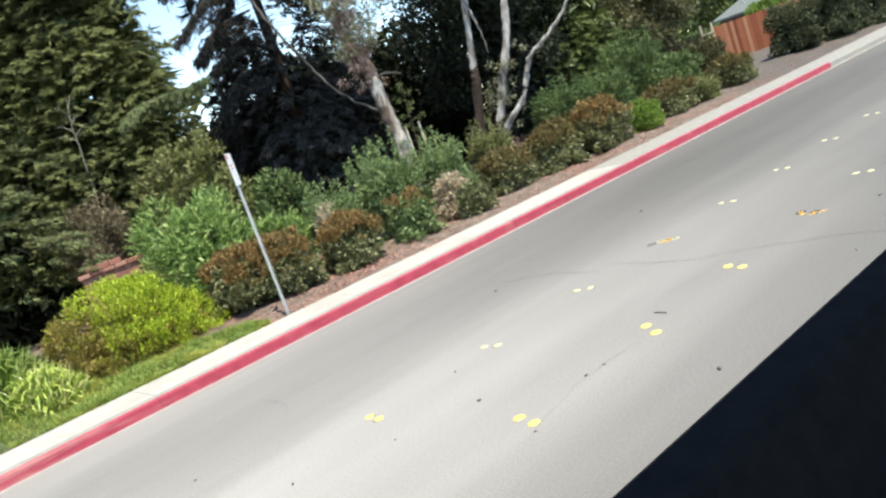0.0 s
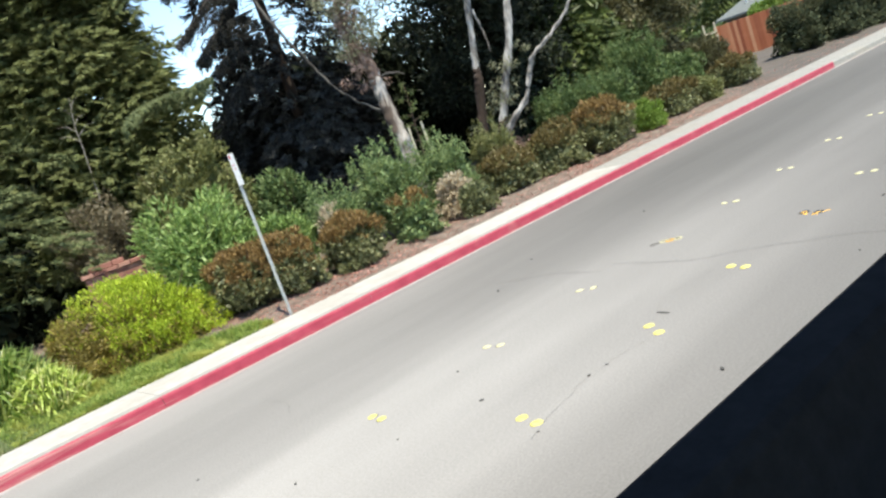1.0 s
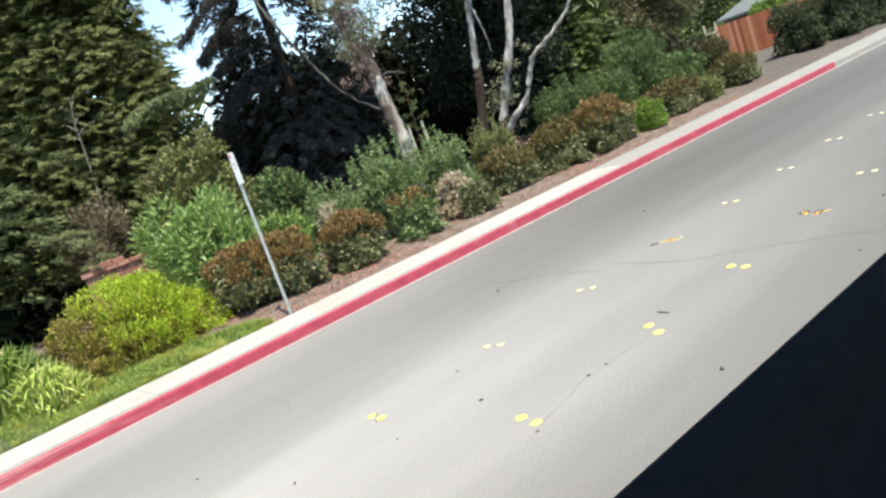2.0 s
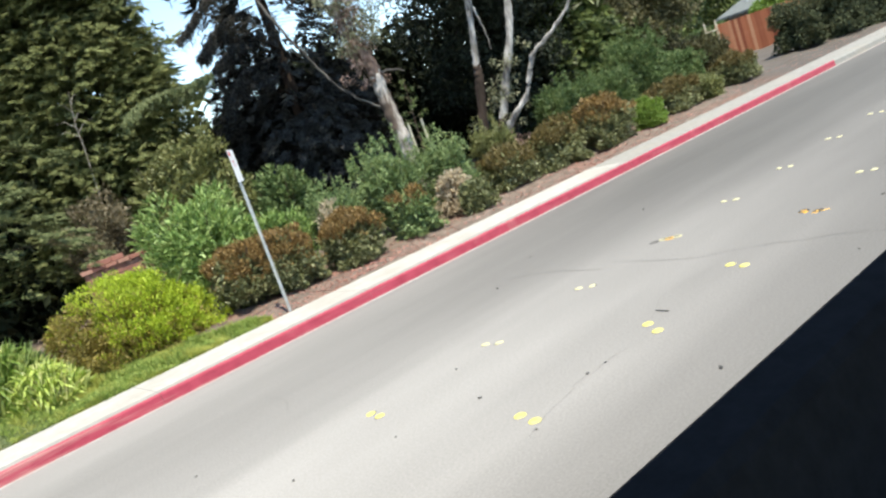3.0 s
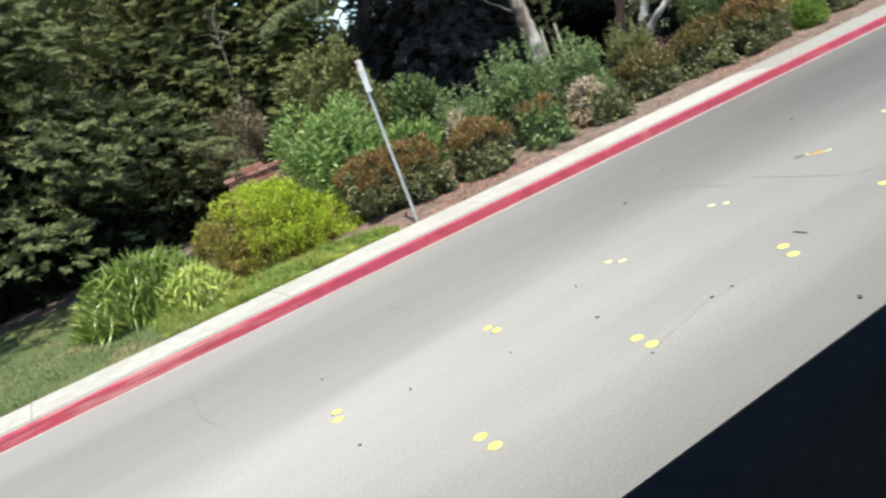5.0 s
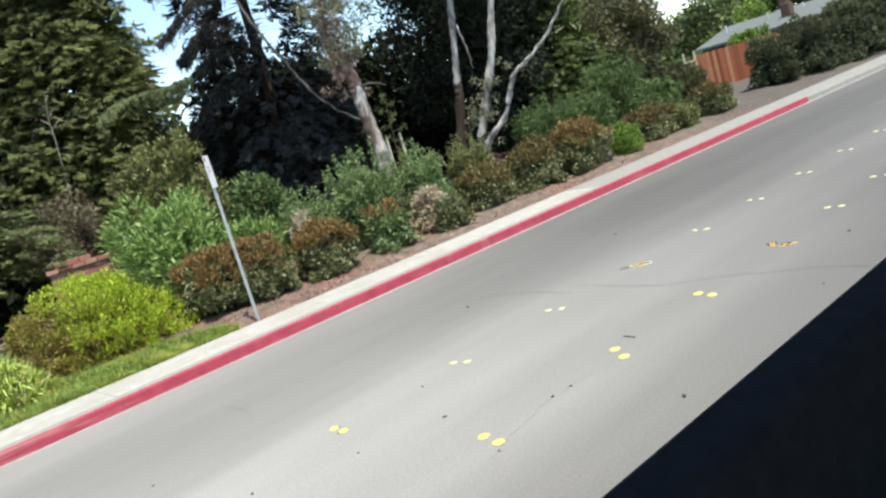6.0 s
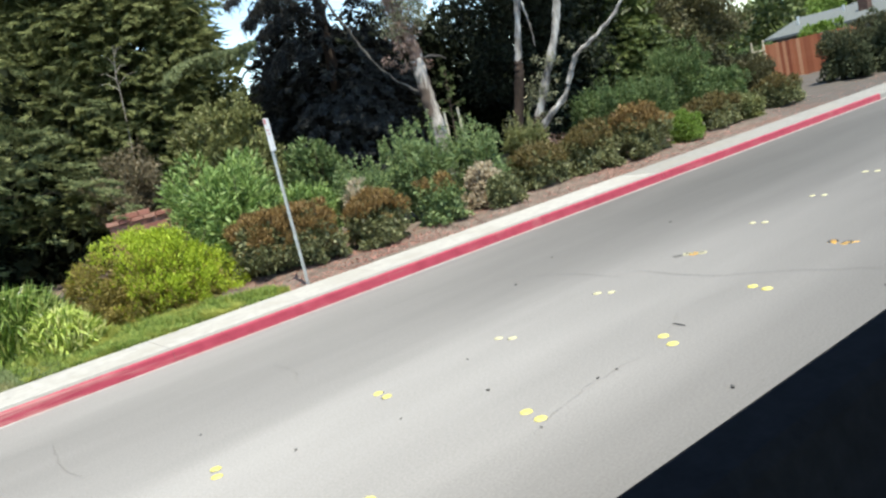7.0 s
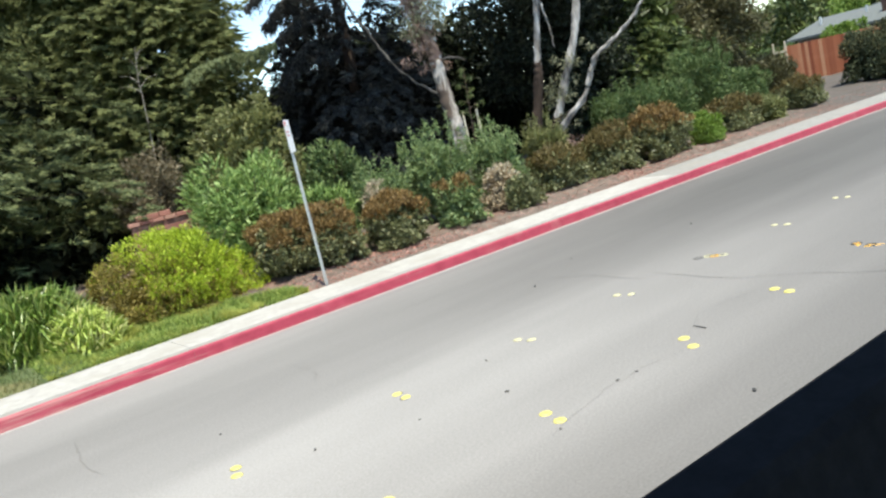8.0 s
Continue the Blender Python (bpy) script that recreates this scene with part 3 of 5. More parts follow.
for k, pts in enumerate([[(5.8, 7.1), (5.92, 6.3), (5.9, 5.5)], [(6.12, 5.5), (6.03, 4.6), (6.1, 4.3), (6.3, 3.75), (6.36, 3.5), (6.41, 3.1), (6.3, 2.6)],
                         [(2.83, 3.62), (3.38, 3.8), (3.9, 3.86), (4.3, 3.76)], [(4.6, 3.95), (5.2, 4.22), (5.7, 4.08)],
                         [(0.8, 7.7), (0.78, 7.2), (0.78, 6.5)], [(2.84, 7.4), (2.75, 7.0), (2.69, 6.6)], [(5.6, 7.1), (5.62, 6.7)]]):
    ribbon("road_crack", pts, (0.009, 0.01, 0.003, 0.003)[k] if k < 4 else 0.006, M_CRACK, "fine dark crack across the asphalt", seed=k)


def litter(x, y, size, rot, flat=0.35, mat=None):
    """A curled dead leaf or bark chip."""
    g = np.random.default_rng(int(abs(x * 971 + y * 313) * 100) % 100000)
    bm = bmesh.new()
    bmesh.ops.create_icosphere(bm, subdivisions=2, radius=size / 2)
    for v in bm.verts:
        v.co.y *= flat
        v.co.z = v.co.z * 0.3 + 0.4 * v.co.x * v.co.x / size + float(g.normal(0, size * 0.03))
    ob = part("leaf_litter", bm, mat or M_TAR)
    ob.location, ob.rotation_euler = (x, y, size * 0.16), (0, 0, rot)
    return tagged(ob, "dark dry leaf scrap lying on the asphalt", "leaf litter", "leaf scraps on the road")


V, F = tube_np([smooth_path([(4.775, 4.02, 0.006, 0.003), (4.765, 3.96, 0.009, 0.0045), (4.76, 3.89, 0.006, 0.0035)], 6)], 6)
tagged(part_np("twig", V, F, M_TAR), "short dark twig lying on the asphalt", "twig")
for x, y, s in [(3.85, 2.89, 0.06), (3.86, 3.82, 0.035), (3.68, 3.84, 0.045), (3.63, 5.25, 0.04), (3.22, 4.5, 0.05), (1.92, 5.08, 0.045), (1.33, 4.68, 0.04),
                (1.65, 6.26, 0.035), (-0.19, 4.31, 0.035), (1.06, 3.01, 0.04), (5.52, 6.7, 0.06), (7.4, 3.3, 0.05), (2.93, 3.64, 0.03), (2.6, 4.75, 0.03), (0.7, 4.0, 0.03),
                (5.9, 2.9, 0.03), (8.2, 6.6, 0.05), (6.6, 7.2, 0.04)]:
    litter(x, y, s * 0.75, float(rng.uniform(0, 6)), 0.5)


# ---------------------------------------------------------------- the vehicle that the camera looks out of
def vehicle():
    v = thing("passenger_van", (0, 0, 0), "black inner door panel and sill below an open van window", "van")
    S = 0.56
    top = 1.585
    bm = bmesh.new()
    prof = [(S - 0.05, 0.45), (S, 0.6), (S, top - 0.012), (S - 0.004, top - 0.003), (S - 0.012, top), (S - 0.07, top - 0.006), (S - 0.085, top - 0.02), (S - 0.1, top - 0.1), (S - 0.13, 0.9), (S - 0.12, 0.45)]
    a = [bm.verts.new((-2.2, y, z)) for y, z in prof]
    b = [bm.verts.new((3.2, y, z)) for y, z in prof]
    n = len(prof)
    for i in range(n):
        bm.faces.new((a[i], a[(i + 1) % n], b[(i + 1) % n], b[i]))
    bm.faces.new(a[::-1])
    bm.faces.new(b)
    bmesh.ops.recalc_face_normals(bm, faces=bm.faces)
    part("door_panel", bm, M_TRIM, v)
    # unseen shell: added to close the cabin and keep sun off the sill
    part("roof_panel", box(bmesh.new(), -2.2, -1.4, 2.62, 3.2, S, 2.68, 0.02), M_TRIM, v)
    part("floor_panel", box(bmesh.new(), -2.2, -1.4, 0.45, 3.2, S - 0.13, 0.5, 0.01), M_TRIM, v)
    part("far_side_panel", box(bmesh.new(), -2.2, -1.46, 0.45, 3.2, -1.4, 1.5, 0.01), M_TRIM, v)
    part("rear_panel", box(bmesh.new(), -2.26, -1.46, 0.45, -2.2, S, 2.68, 0.01), M_TRIM, v)
    part("front_panel", box(bmesh.new(), 3.2, -1.46, 0.45, 3.26, S, 2.68, 0.01), M_TRIM, v)
    for wx in (-1.5, 2.5):
        for wy in (-1.25, 0.32):
            bm = bmesh.new()
            bmesh.ops.create_cone(bm, cap_ends=True, segments=28, radius1=0.34, radius2=0.34, depth=0.22, matrix=pose(wx, wy, 0.34, 90))
            bmesh.ops.bevel(bm, geom=[e for e in bm.edges if e.calc_face_angle(0) > 1], offset=0.03, segments=2, affect="EDGES")
            wheel = part("wheel", bm, M_TRIM, v, "black rubber tyre")
            bm = bmesh.new()
            bmesh.ops.create_cone(bm, cap_ends=True, segments=24, radius1=0.2, radius2=0.2, depth=0.23, matrix=pose(wx, wy, 0.34, 90))
            part("rim", bm, M_GALV, wheel, "steel rim")


vehicle()


# ---------------------------------------------------------------- the sign
def parking_sign(x, y):
    s = thing("street_sign", (x, y, 0.15), "white parking sign with red print on a galvanised post", "street sign")
    bm = bmesh.new()
    # a U-channel post
    w, d, t, h = 0.038, 0.026, 0.004, 2.22
    prof = [(-w / 2 - 0.012, 0), (-w / 2, 0), (-w / 2 + 0.006, d), (w / 2 - 0.006, d), (w / 2, 0), (w / 2 + 0.012, 0), (w / 2 + 0.012, t), (w / 2 + t, t), (w / 2 - 0.002, d + t), (-w / 2 + 0.002, d + t), (-w / 2 - t, t), (-w / 2 - 0.012, t)]
    a = [bm.verts.new((px, py, 0)) for px, py in prof]
    b = [bm.verts.new((px, py, h)) for px, py in prof]
    for i in range(len(prof)):
        bm.faces.new((a[i], a[(i + 1) % len(prof)], b[(i + 1) % len(prof)], b[i]))
    bm.faces.new(b)
    part("post", bm, M_GALV, s)
    plate = part("sign_plate", box(bmesh.new(), -0.125, -0.008, 1.92, 0.125, -0.004, 2.37, 0.0015, 1), M_SIGN, s, "white sign plate with red print")
    for i, (x0, x1, z0, z1) in enumerate([(-0.11, -0.05, 2.29, 2.35), (-0.09, 0.02, 2.2, 2.212), (-0.07, 0.03, 2.15, 2.16)]):
        part("print_bar", box(bmesh.new(), x0, -0.0105, z0, x1, -0.0082, z1), M_SIGN_RED, plate)
    s.rotation_euler = (0, 0, radians(48))
    return s


parking_sign(4.735, 10.19)


# ---------------------------------------------------------------- shrubs
def shrub(name, x, y, r, top, mat, label, n=9000, leaf=0.06, ratio=0.5, tips=None, tip_share=0.35, ry=None, lift=0.35, seed=0, group="", loose=0.09, shape=0.74, side=None, hw=1.0, dome=False, face=0.6, lumpiness=0.5, shoots=0, mix=0.08, lobes=None):
    """A shrub: short stems and an uneven leafy crown; optional crop of new leaves on top."""
    g = np.random.default_rng(seed)
    z0 = float(ground_height(x, y))
    h = top - z0
    s = thing(name, (x, y, z0), label, "shrub", group)
    per = int(np.clip(n / 130, 30, 110))
    nc = n // per
    n = nc * per
    d = sphere_dirs(nc, g)
    d[:, 2] = np.abs(d[:, 2]) if dome else np.where(d[:, 2] < -0.85, -d[:, 2], d[:, 2])
    f = lumpy(d, g, 22, (0.12 if dome else 0.3) + 0.16 * lumpiness, 10.0) * (1 - loose * np.abs(g.normal(0, 1, nc)) - 0.35 * (g.random(nc) < 0.22))
    e = np.sign(d) * np.abs(d) ** shape
    e[:, :2] *= (np.where(d[:, 2] < 0, np.maximum(1 - d[:, 2] ** 2, 0.05), 1.0) ** -0.42)[:, None]
    mid = 0.06 if dome else 0.42
    C = np.stack([e[:, 0] * r * f, e[:, 1] * (ry or r) * f, h * mid + e[:, 2] * h * (1 - mid) * f], 1)
    if lobes:
        # the crown grows in rounded lobes: (x, y, width, height), as shares of the whole
        o = np.array(lobes)[np.arange(nc) % len(lobes)]
        C = C * np.stack([o[:, 2], o[:, 2], o[:, 3]], 1) + np.stack([o[:, 0] * r, o[:, 1] * (ry or r), 0 * o[:, 0]], 1)
    spread = (0.16 + 0.12 * lumpiness) * min(r, 0.9) * g.uniform(0.6, 1.25, nc)
    C *= (1 - 0.3 * spread / max(r, 0.4))[:, None] * np.array([1, 1, 0]) + np.array([0, 0, 1])
    w = sphere_dirs(n, g)
    P = np.repeat(C, per, axis=0) + w * np.repeat(spread, per)[:, None] * (g.random(n)[:, None] ** 0.38) * np.array([1, 1, 0.85])
    P[:, 2] = np.maximum(P[:, 2], 0.03 + 0.05 * g.random(n))
    P[:, 2] = np.where(P[:, 2] > h * 1.04, h * 1.04 - 0.1 * g.random(n), P[:, 2])
    d = np.repeat(d, per, axis=0) * 0.75 + w * 0.65
    A = d * 0.6 + g.normal(0, 0.5, (n, 3)) + np.array([0, 0, lift])
    L = leaf * g.uniform(0.6, 1.25, n)
    if tips is not None:
        top_ness = hw * P[:, 2] / h + np.repeat(g.normal(0, mix * 0.9, nc), per) + g.normal(0, mix, n)
        if side is not None:
            top_ness = top_ness + P[:, 0] / r * side
        pick = top_ness > np.quantile(top_ness, 1 - tip_share)
    else:
        pick = np.zeros(n, bool)
    V, F = kites(P[~pick], A[~pick], L[~pick], L[~pick] * ratio, g, up=d[~pick] * face)
    if shoots:
        # upright leafy shoots above the crown
        q = sphere_dirs(shoots, g) * np.array([r, ry or r, 0]) * 0.85
        base = np.c_[q[:, :2], h * (0.98 - 0.35 * (np.hypot(q[:, 0], q[:, 1]) / r) ** 2)]
        m = 34
        up = g.random(shoots * m)
        reach = np.repeat(g.uniform(0.15, 0.5, shoots), m)
        P2 = np.repeat(base, m, axis=0) + np.c_[g.normal(0, 0.02, (shoots * m, 2)), up * reach - 0.05]
        V2, F2 = kites(P2, g.normal(0, 0.7, (shoots * m, 3)) + np.array([0, 0, 0.55]), leaf * 0.9 * (1.15 - 0.5 * up), leaf * ratio * 0.9, g)
        V, F = np.concatenate([V, V2]), np.concatenate([F, F2 + len(V)])
    # older leaves inside the crown
    k = n // 4
    w = sphere_dirs(k, g)
    q = g.uniform(0.2, 0.72, k)[:, None] * w * np.array([r, ry or r, h * (1 - mid)]) + np.array([0, 0, h * mid])
    q[:, 2] = np.maximum(q[:, 2], 0.04)
    V2, F2 = kites(q, w + g.normal(0, 0.6, (k, 3)), leaf * g.uniform(1.0, 1.6, k), leaf * min(1.0, ratio * 1.8), g)
    V, F = np.concatenate([V, V2]), np.concatenate([F, F2 + len(V)])
    part_np("foliage", V, F, mat, s)
    if pick.any():
        A2 = A[pick] * 0.7 + np.array([0, 0, 0.5])
        V, F = kites(P[pick] + np.array([0, 0, 0.01]), A2, L[pick], L[pick] * ratio * 0.8, g, up=d[pick] * face)
        part_np("new_growth", V, F, tips, s, "young leaves of another colour over the crown")
    paths = []
    for _ in range(12):
        t = sphere_dirs(1, g)[0] * np.array([r, ry or r, 0]) * 0.7
        paths.append(smooth_path([(t[0] * 0.15, t[1] * 0.15, -0.05, 0.016), (t[0] * 0.5, t[1] * 0.5, h * 0.35, 0.011), (t[0], t[1], h * g.uniform(0.6, 0.85), 0.005)], 5))
    V, F = tube_np(paths, 5)
    part_np("branchwork", V, F, M_TWIG, s)
    return s


RED = "clipped shrub with dark glossy leaves and rusty red tips"
G1 = "clipped shrubs along the pavement"
shrub("shrub", 3.33, 12.22, 1.44, 1.42, M_BRONZE_LEAF, "rounded yellow-green shrub with a bronze flank", n=44000, leaf=0.047, tips=M_YELLOW_LEAF, tip_share=0.72, mix=0.15, ry=1.12, seed=11, group=G1, side=0.9, hw=0.5, shape=1.0, lift=0.5, dome=True, lumpiness=0.0, loose=0.04,
      lobes=[(-0.12, 0.0, 0.86, 1.05), (-0.12, 0.0, 0.86, 1.05), (-0.12, 0.0, 0.86, 1.05), (0.34, -0.05, 0.64, 0.64), (-0.3, -0.06, 0.68, 0.72)])
shrub("shrub", 4.98, 12.0, 0.6, 1.32, M_DARK_LEAF, RED, n=17000, leaf=0.06, ratio=0.55, tips=M_RED_LEAF, tip_share=0.6, mix=0.06, seed=12, group=G1)
shrub("shrub", 5.6, 11.45, 0.5, 1.27, M_DARK_LEAF, RED, n=13000, leaf=0.06, ratio=0.55, tips=M_RED_LEAF, tip_share=0.6, mix=0.06, seed=13, group=G1)
shrub("shrub", 6.78, 11.52, 0.55, 1.15, M_DARK_LEAF, RED, n=14000, leaf=0.06, ratio=0.55, tips=M_RED_LEAF, tip_share=0.52, mix=0.06, seed=14, group=G1)
shrub("shrub", 8.15, 11.42, 0.43, 1.04, M_MID_LEAF, "loose green shrub with a few red tips", n=4600, leaf=0.08, ratio=0.5, tips=M_RED_LEAF, tip_share=0.22, seed=15, group=G1, loose=0.14)
shrub("shrub", 9.35, 11.6, 0.42, 1.14, M_DRY_LEAF, "half-dead shrub with dry beige leaves", n=2600, leaf=0.07, seed=16, group=G1, loose=0.2)
shrub("shrub", 9.22, 10.88, 0.32, 0.78, M_DARK_LEAF, "small dark green shrub beside the pavement", n=3300, leaf=0.075, ratio=0.55, seed=17, group=G1)
shrub("shrub", 11.1, 11.9, 0.68, 1.07, M_DARK_LEAF, RED, n=7600, leaf=0.08, tips=M_OLIVE_TIP, tip_share=0.45, mix=0.06, seed=18, group=G1)
shrub("shrub", 12.3, 11.65, 0.66, 1.15, M_DARK_LEAF, RED, n=7400, leaf=0.08, tips=M_OLIVE_TIP, tip_share=0.45, mix=0.06, seed=19, group=G1)
shrub("shrub", 14.0, 11.62, 0.68, 1.26, M_DARK_LEAF, RED, n=8600, leaf=0.085, tips=M_RED_LEAF, tip_share=0.42, mix=0.06, seed=20, group=G1)
shrub("shrub", 15.4, 11.45, 0.47, 0.88, M_FRESH_LEAF, "small rounded bright green shrub", n=7000, leaf=0.055, seed=21, group=G1, shape=1.0)
shrub("shrub", 17.2, 11.95, 0.72, 0.97, M_DARK_LEAF, RED, n=7600, leaf=0.09, tips=M_OLIVE_TIP, tip_share=0.5, seed=22, group=G1)
shrub("shrub", 18.2, 11.75, 0.52, 0.82, M_OLIVE_LEAF, "low olive green shrub beside the pavement", n=5600, leaf=0.075, seed=23, group=G1)
shrub("shrub", 20.2, 11.95, 0.62, 1.03, M_DARK_LEAF, "dark green shrub with bronze tips", n=7000, leaf=0.085, tips=M_OLIVE_TIP, tip_share=0.3, seed=24, group=G1)
G2 = "tall shrubs behind the clipped row"
shrub("shrub", 6.95, 12.2, 0.3, 1.5, M_DRY_LEAF, "tuft of dry beige stalks between the shrubs", n=700, leaf=0.09, ratio=0.15, seed=30, group=G2, lift=1.6, loose=0.2)
shrub("shrub", 5.1, 13.3, 1.05, 2.25, M_OLEANDER, "large shrub with long grey-green leaves", n=13000, leaf=0.13, ratio=0.22, lumpiness=1.0, seed=31, group=G2, lift=0.5)
shrub("shrub", 6.5, 13.3, 0.66, 1.4, M_OLEANDER, "green shrub with long narrow leaves", n=6000, leaf=0.12, ratio=0.22, lumpiness=1.0, seed=32, group=G2, lift=0.5)
shrub("shrub", 7.5, 12.7, 0.62, 1.42, M_MID_LEAF, "loose green shrub behind the clipped row", n=5000, leaf=0.08, ratio=0.35, lumpiness=1.0, seed=33, group=G2, lift=0.6, shoots=30)
shrub("shrub", 8.7, 12.55, 0.78, 1.9, M_MID_LEAF, "loose blue-green shrub with upright shoots", n=9000, leaf=0.09, ratio=0.35, lumpiness=1.0, seed=34, group=G2, lift=0.7, loose=0.18, shoots=30)
shrub("shrub", 9.85, 12.2, 0.6, 1.6, M_MID_LEAF, "loose green shrub with upright shoots", n=6500, leaf=0.08, ratio=0.35, lumpiness=1.0, seed=35, group=G2, lift=0.8, loose=0.2, shoots=30)
shrub("shrub", 11.85, 12.85, 0.6, 1.42, M_OLIVE_LEAF, "loose olive shrub behind the clipped row", n=6000, leaf=0.08, ratio=0.35, seed=36, group=G2, lift=0.6, loose=0.2, shoots=30)
shrub("shrub", 15.1, 13.35, 0.85, 1.85, M_SHADE_LEAF, "loose green shrub with upright shoots", n=10000, leaf=0.1, ratio=0.3, lumpiness=1.0, seed=37, group=G2, lift=0.6, shoots=30)
shrub("shrub", 16.9, 13.6, 0.85, 1.65, M_SHADE_LEAF, "loose green shrub with upright shoots", n=8000, leaf=0.1, ratio=0.3, lumpiness=1.0, seed=38, group=G2, lift=0.6, shoots=30)
shrub("shrub", 19.2, 14.1, 1.1, 2.45, M_SHADE_LEAF, "loose green shrub with upright shoots", n=10000, leaf=0.11, ratio=0.3, lumpiness=1.0, seed=39, group=G2, lift=0.6, shoots=30)
shrub("shrub", 21.6, 14.6, 1.0, 1.6, M_SHADE_LEAF, "loose green shrub beside the board fence", n=6000, leaf=0.11, ratio=0.35, seed=40, group=G2)
shrub("shrub", 6.7, 16.7, 1.5, 3.6, M_OLIVE_LEAF, "tall olive green shrub under the trees", n=15000, leaf=0.11, ratio=0.4, seed=141, lumpiness=0.3, group=G2)
shrub("shrub", 7.9, 15.4, 0.72, 2.3, M_SHADE_LEAF, "green shrub under the trees", n=7000, leaf=0.11, ratio=0.4, seed=42, group=G2)
shrub("shrub", 4.7, 16.9, 1.0, 3.0, M_GREY_LEAF, "tall grey-brown shrub under the conifer", n=8000, leaf=0.09, ratio=0.4, seed=43, group=G2, loose=0.18)
for k, (x, y, r, t) in enumerate([(25.7, 12.6, 1.05, 1.8), (27.0, 11.85, 1.25, 2.1), (28.4, 11.45, 1.4, 2.3), (30.1, 11.38, 1.45, 2.45), (32.0, 11.38, 1.5, 2.65), (34.2, 11.42, 1.6, 3.1), (36.8, 11.5, 1.75, 3.6), (40, 11.6, 1.9, 4.0), (44, 11.7, 2.0, 4.3)]):
    shrub("hedge_shrub", x, y, r, t, M_HEDGE, "dense dull green hedge shrub with a few brown leaves", n=10500 if x < 33 else 7000, leaf=0.112, ry=r * 0.8, tips=M_BROWN_OLIVE, tip_share=0.16, hw=0.3, seed=50 + k, group="hedge along the pavement", shape=0.65)


# ---------------------------------------------------------------- strap-leaved clumps
def strap_leaf_mesh(g, length, width, mat):
    n = 7
    s = np.linspace(0, 1, n)
    bend = g.uniform(0.75, 1.25)
    x = length * (0.25 * s + 0.62 * bend * s ** 2)
    z = length * (0.92 * s - 0.62 * bend * s ** 2.3)
    w = width * np.array([0.5, 0.8, 1.0, 1.0, 0.85, 0.5, 0.05]) / 2
    V = np.concatenate([np.stack([x, -w, z + w * 0.5], 1), np.stack([x, 0 * w, z], 1), np.stack([x, w, z + w * 0.5], 1)])
    i = np.arange(n - 1)
    F = np.concatenate([np.stack([i, i + 1, i + 1 + n, i + n], 1), np.stack([i + n, i + 1 + n, i + 1 + 2 * n, i + 2 * n], 1)])
    return mesh_np("leaf", V, F, mat)


def strap_clump(x, y, r, ry, h, n, seed, label, mat=M_STRAP, fill=1200):
    """A rounded mound of strap leaves, upright in the middle and arching outwards at the rim."""
    g = np.random.default_rng(seed)
    z0 = float(ground_height(x, y))
    c = thing("lily_clump", (x, y, z0), label, "plant", "strap-leaved clumps")
    meshes = [strap_leaf_mesh(g, 0.5, 0.05, mat) for _ in range(8)]
    for k in range(n):
        a, q = g.uniform(0, 2 * np.pi), math.sqrt(g.random())
        ob = new("leaf", meshes[k % 8])
        ob.parent = c
        ob.location = (q * r * 0.85 * math.cos(a), q * ry * 0.85 * math.sin(a), h * 0.66 * (1 - q ** 2.6) - 0.02)
        sc = float(g.uniform(0.5, 0.88)) * h / 1.15
        ob.scale = (sc, sc, sc)
        ob.rotation_euler = (float(g.normal(0, 0.25)), float(g.normal(0.05 + 0.6 * q, 0.22)), a + float(g.normal(0, 0.5)))
    a, q = g.uniform(0, 2 * np.pi, fill), np.sqrt(g.random(fill))
    P = np.stack([q * r * 0.9 * np.cos(a), q * ry * 0.9 * np.sin(a), h * 0.6 * (1 - q ** 2.6) * g.random(fill) ** 0.5], 1)
    A = np.stack([np.cos(a) * (0.15 + 0.8 * q), np.sin(a) * (0.15 + 0.8 * q), np.full(fill, 0.9)], 1) + g.normal(0, 0.28, (fill, 3))
    V, F = kites(P, A, h * g.uniform(0.2, 0.36, fill), 0.032, g)
    tagged(part_np("inner_leaves", V, F, mat, c), kind="stuff")
    return c


strap_clump(1.15, 12.2, 1.0, 0.8, 1.22, 300, 61, "dense clump of arching dark green strap leaves", fill=3200)
strap_clump(1.72, 11.45, 0.5, 0.45, 0.72, 220, 62, "low clump of pale yellow-green strap leaves", M_STRAP_PALE, 800)


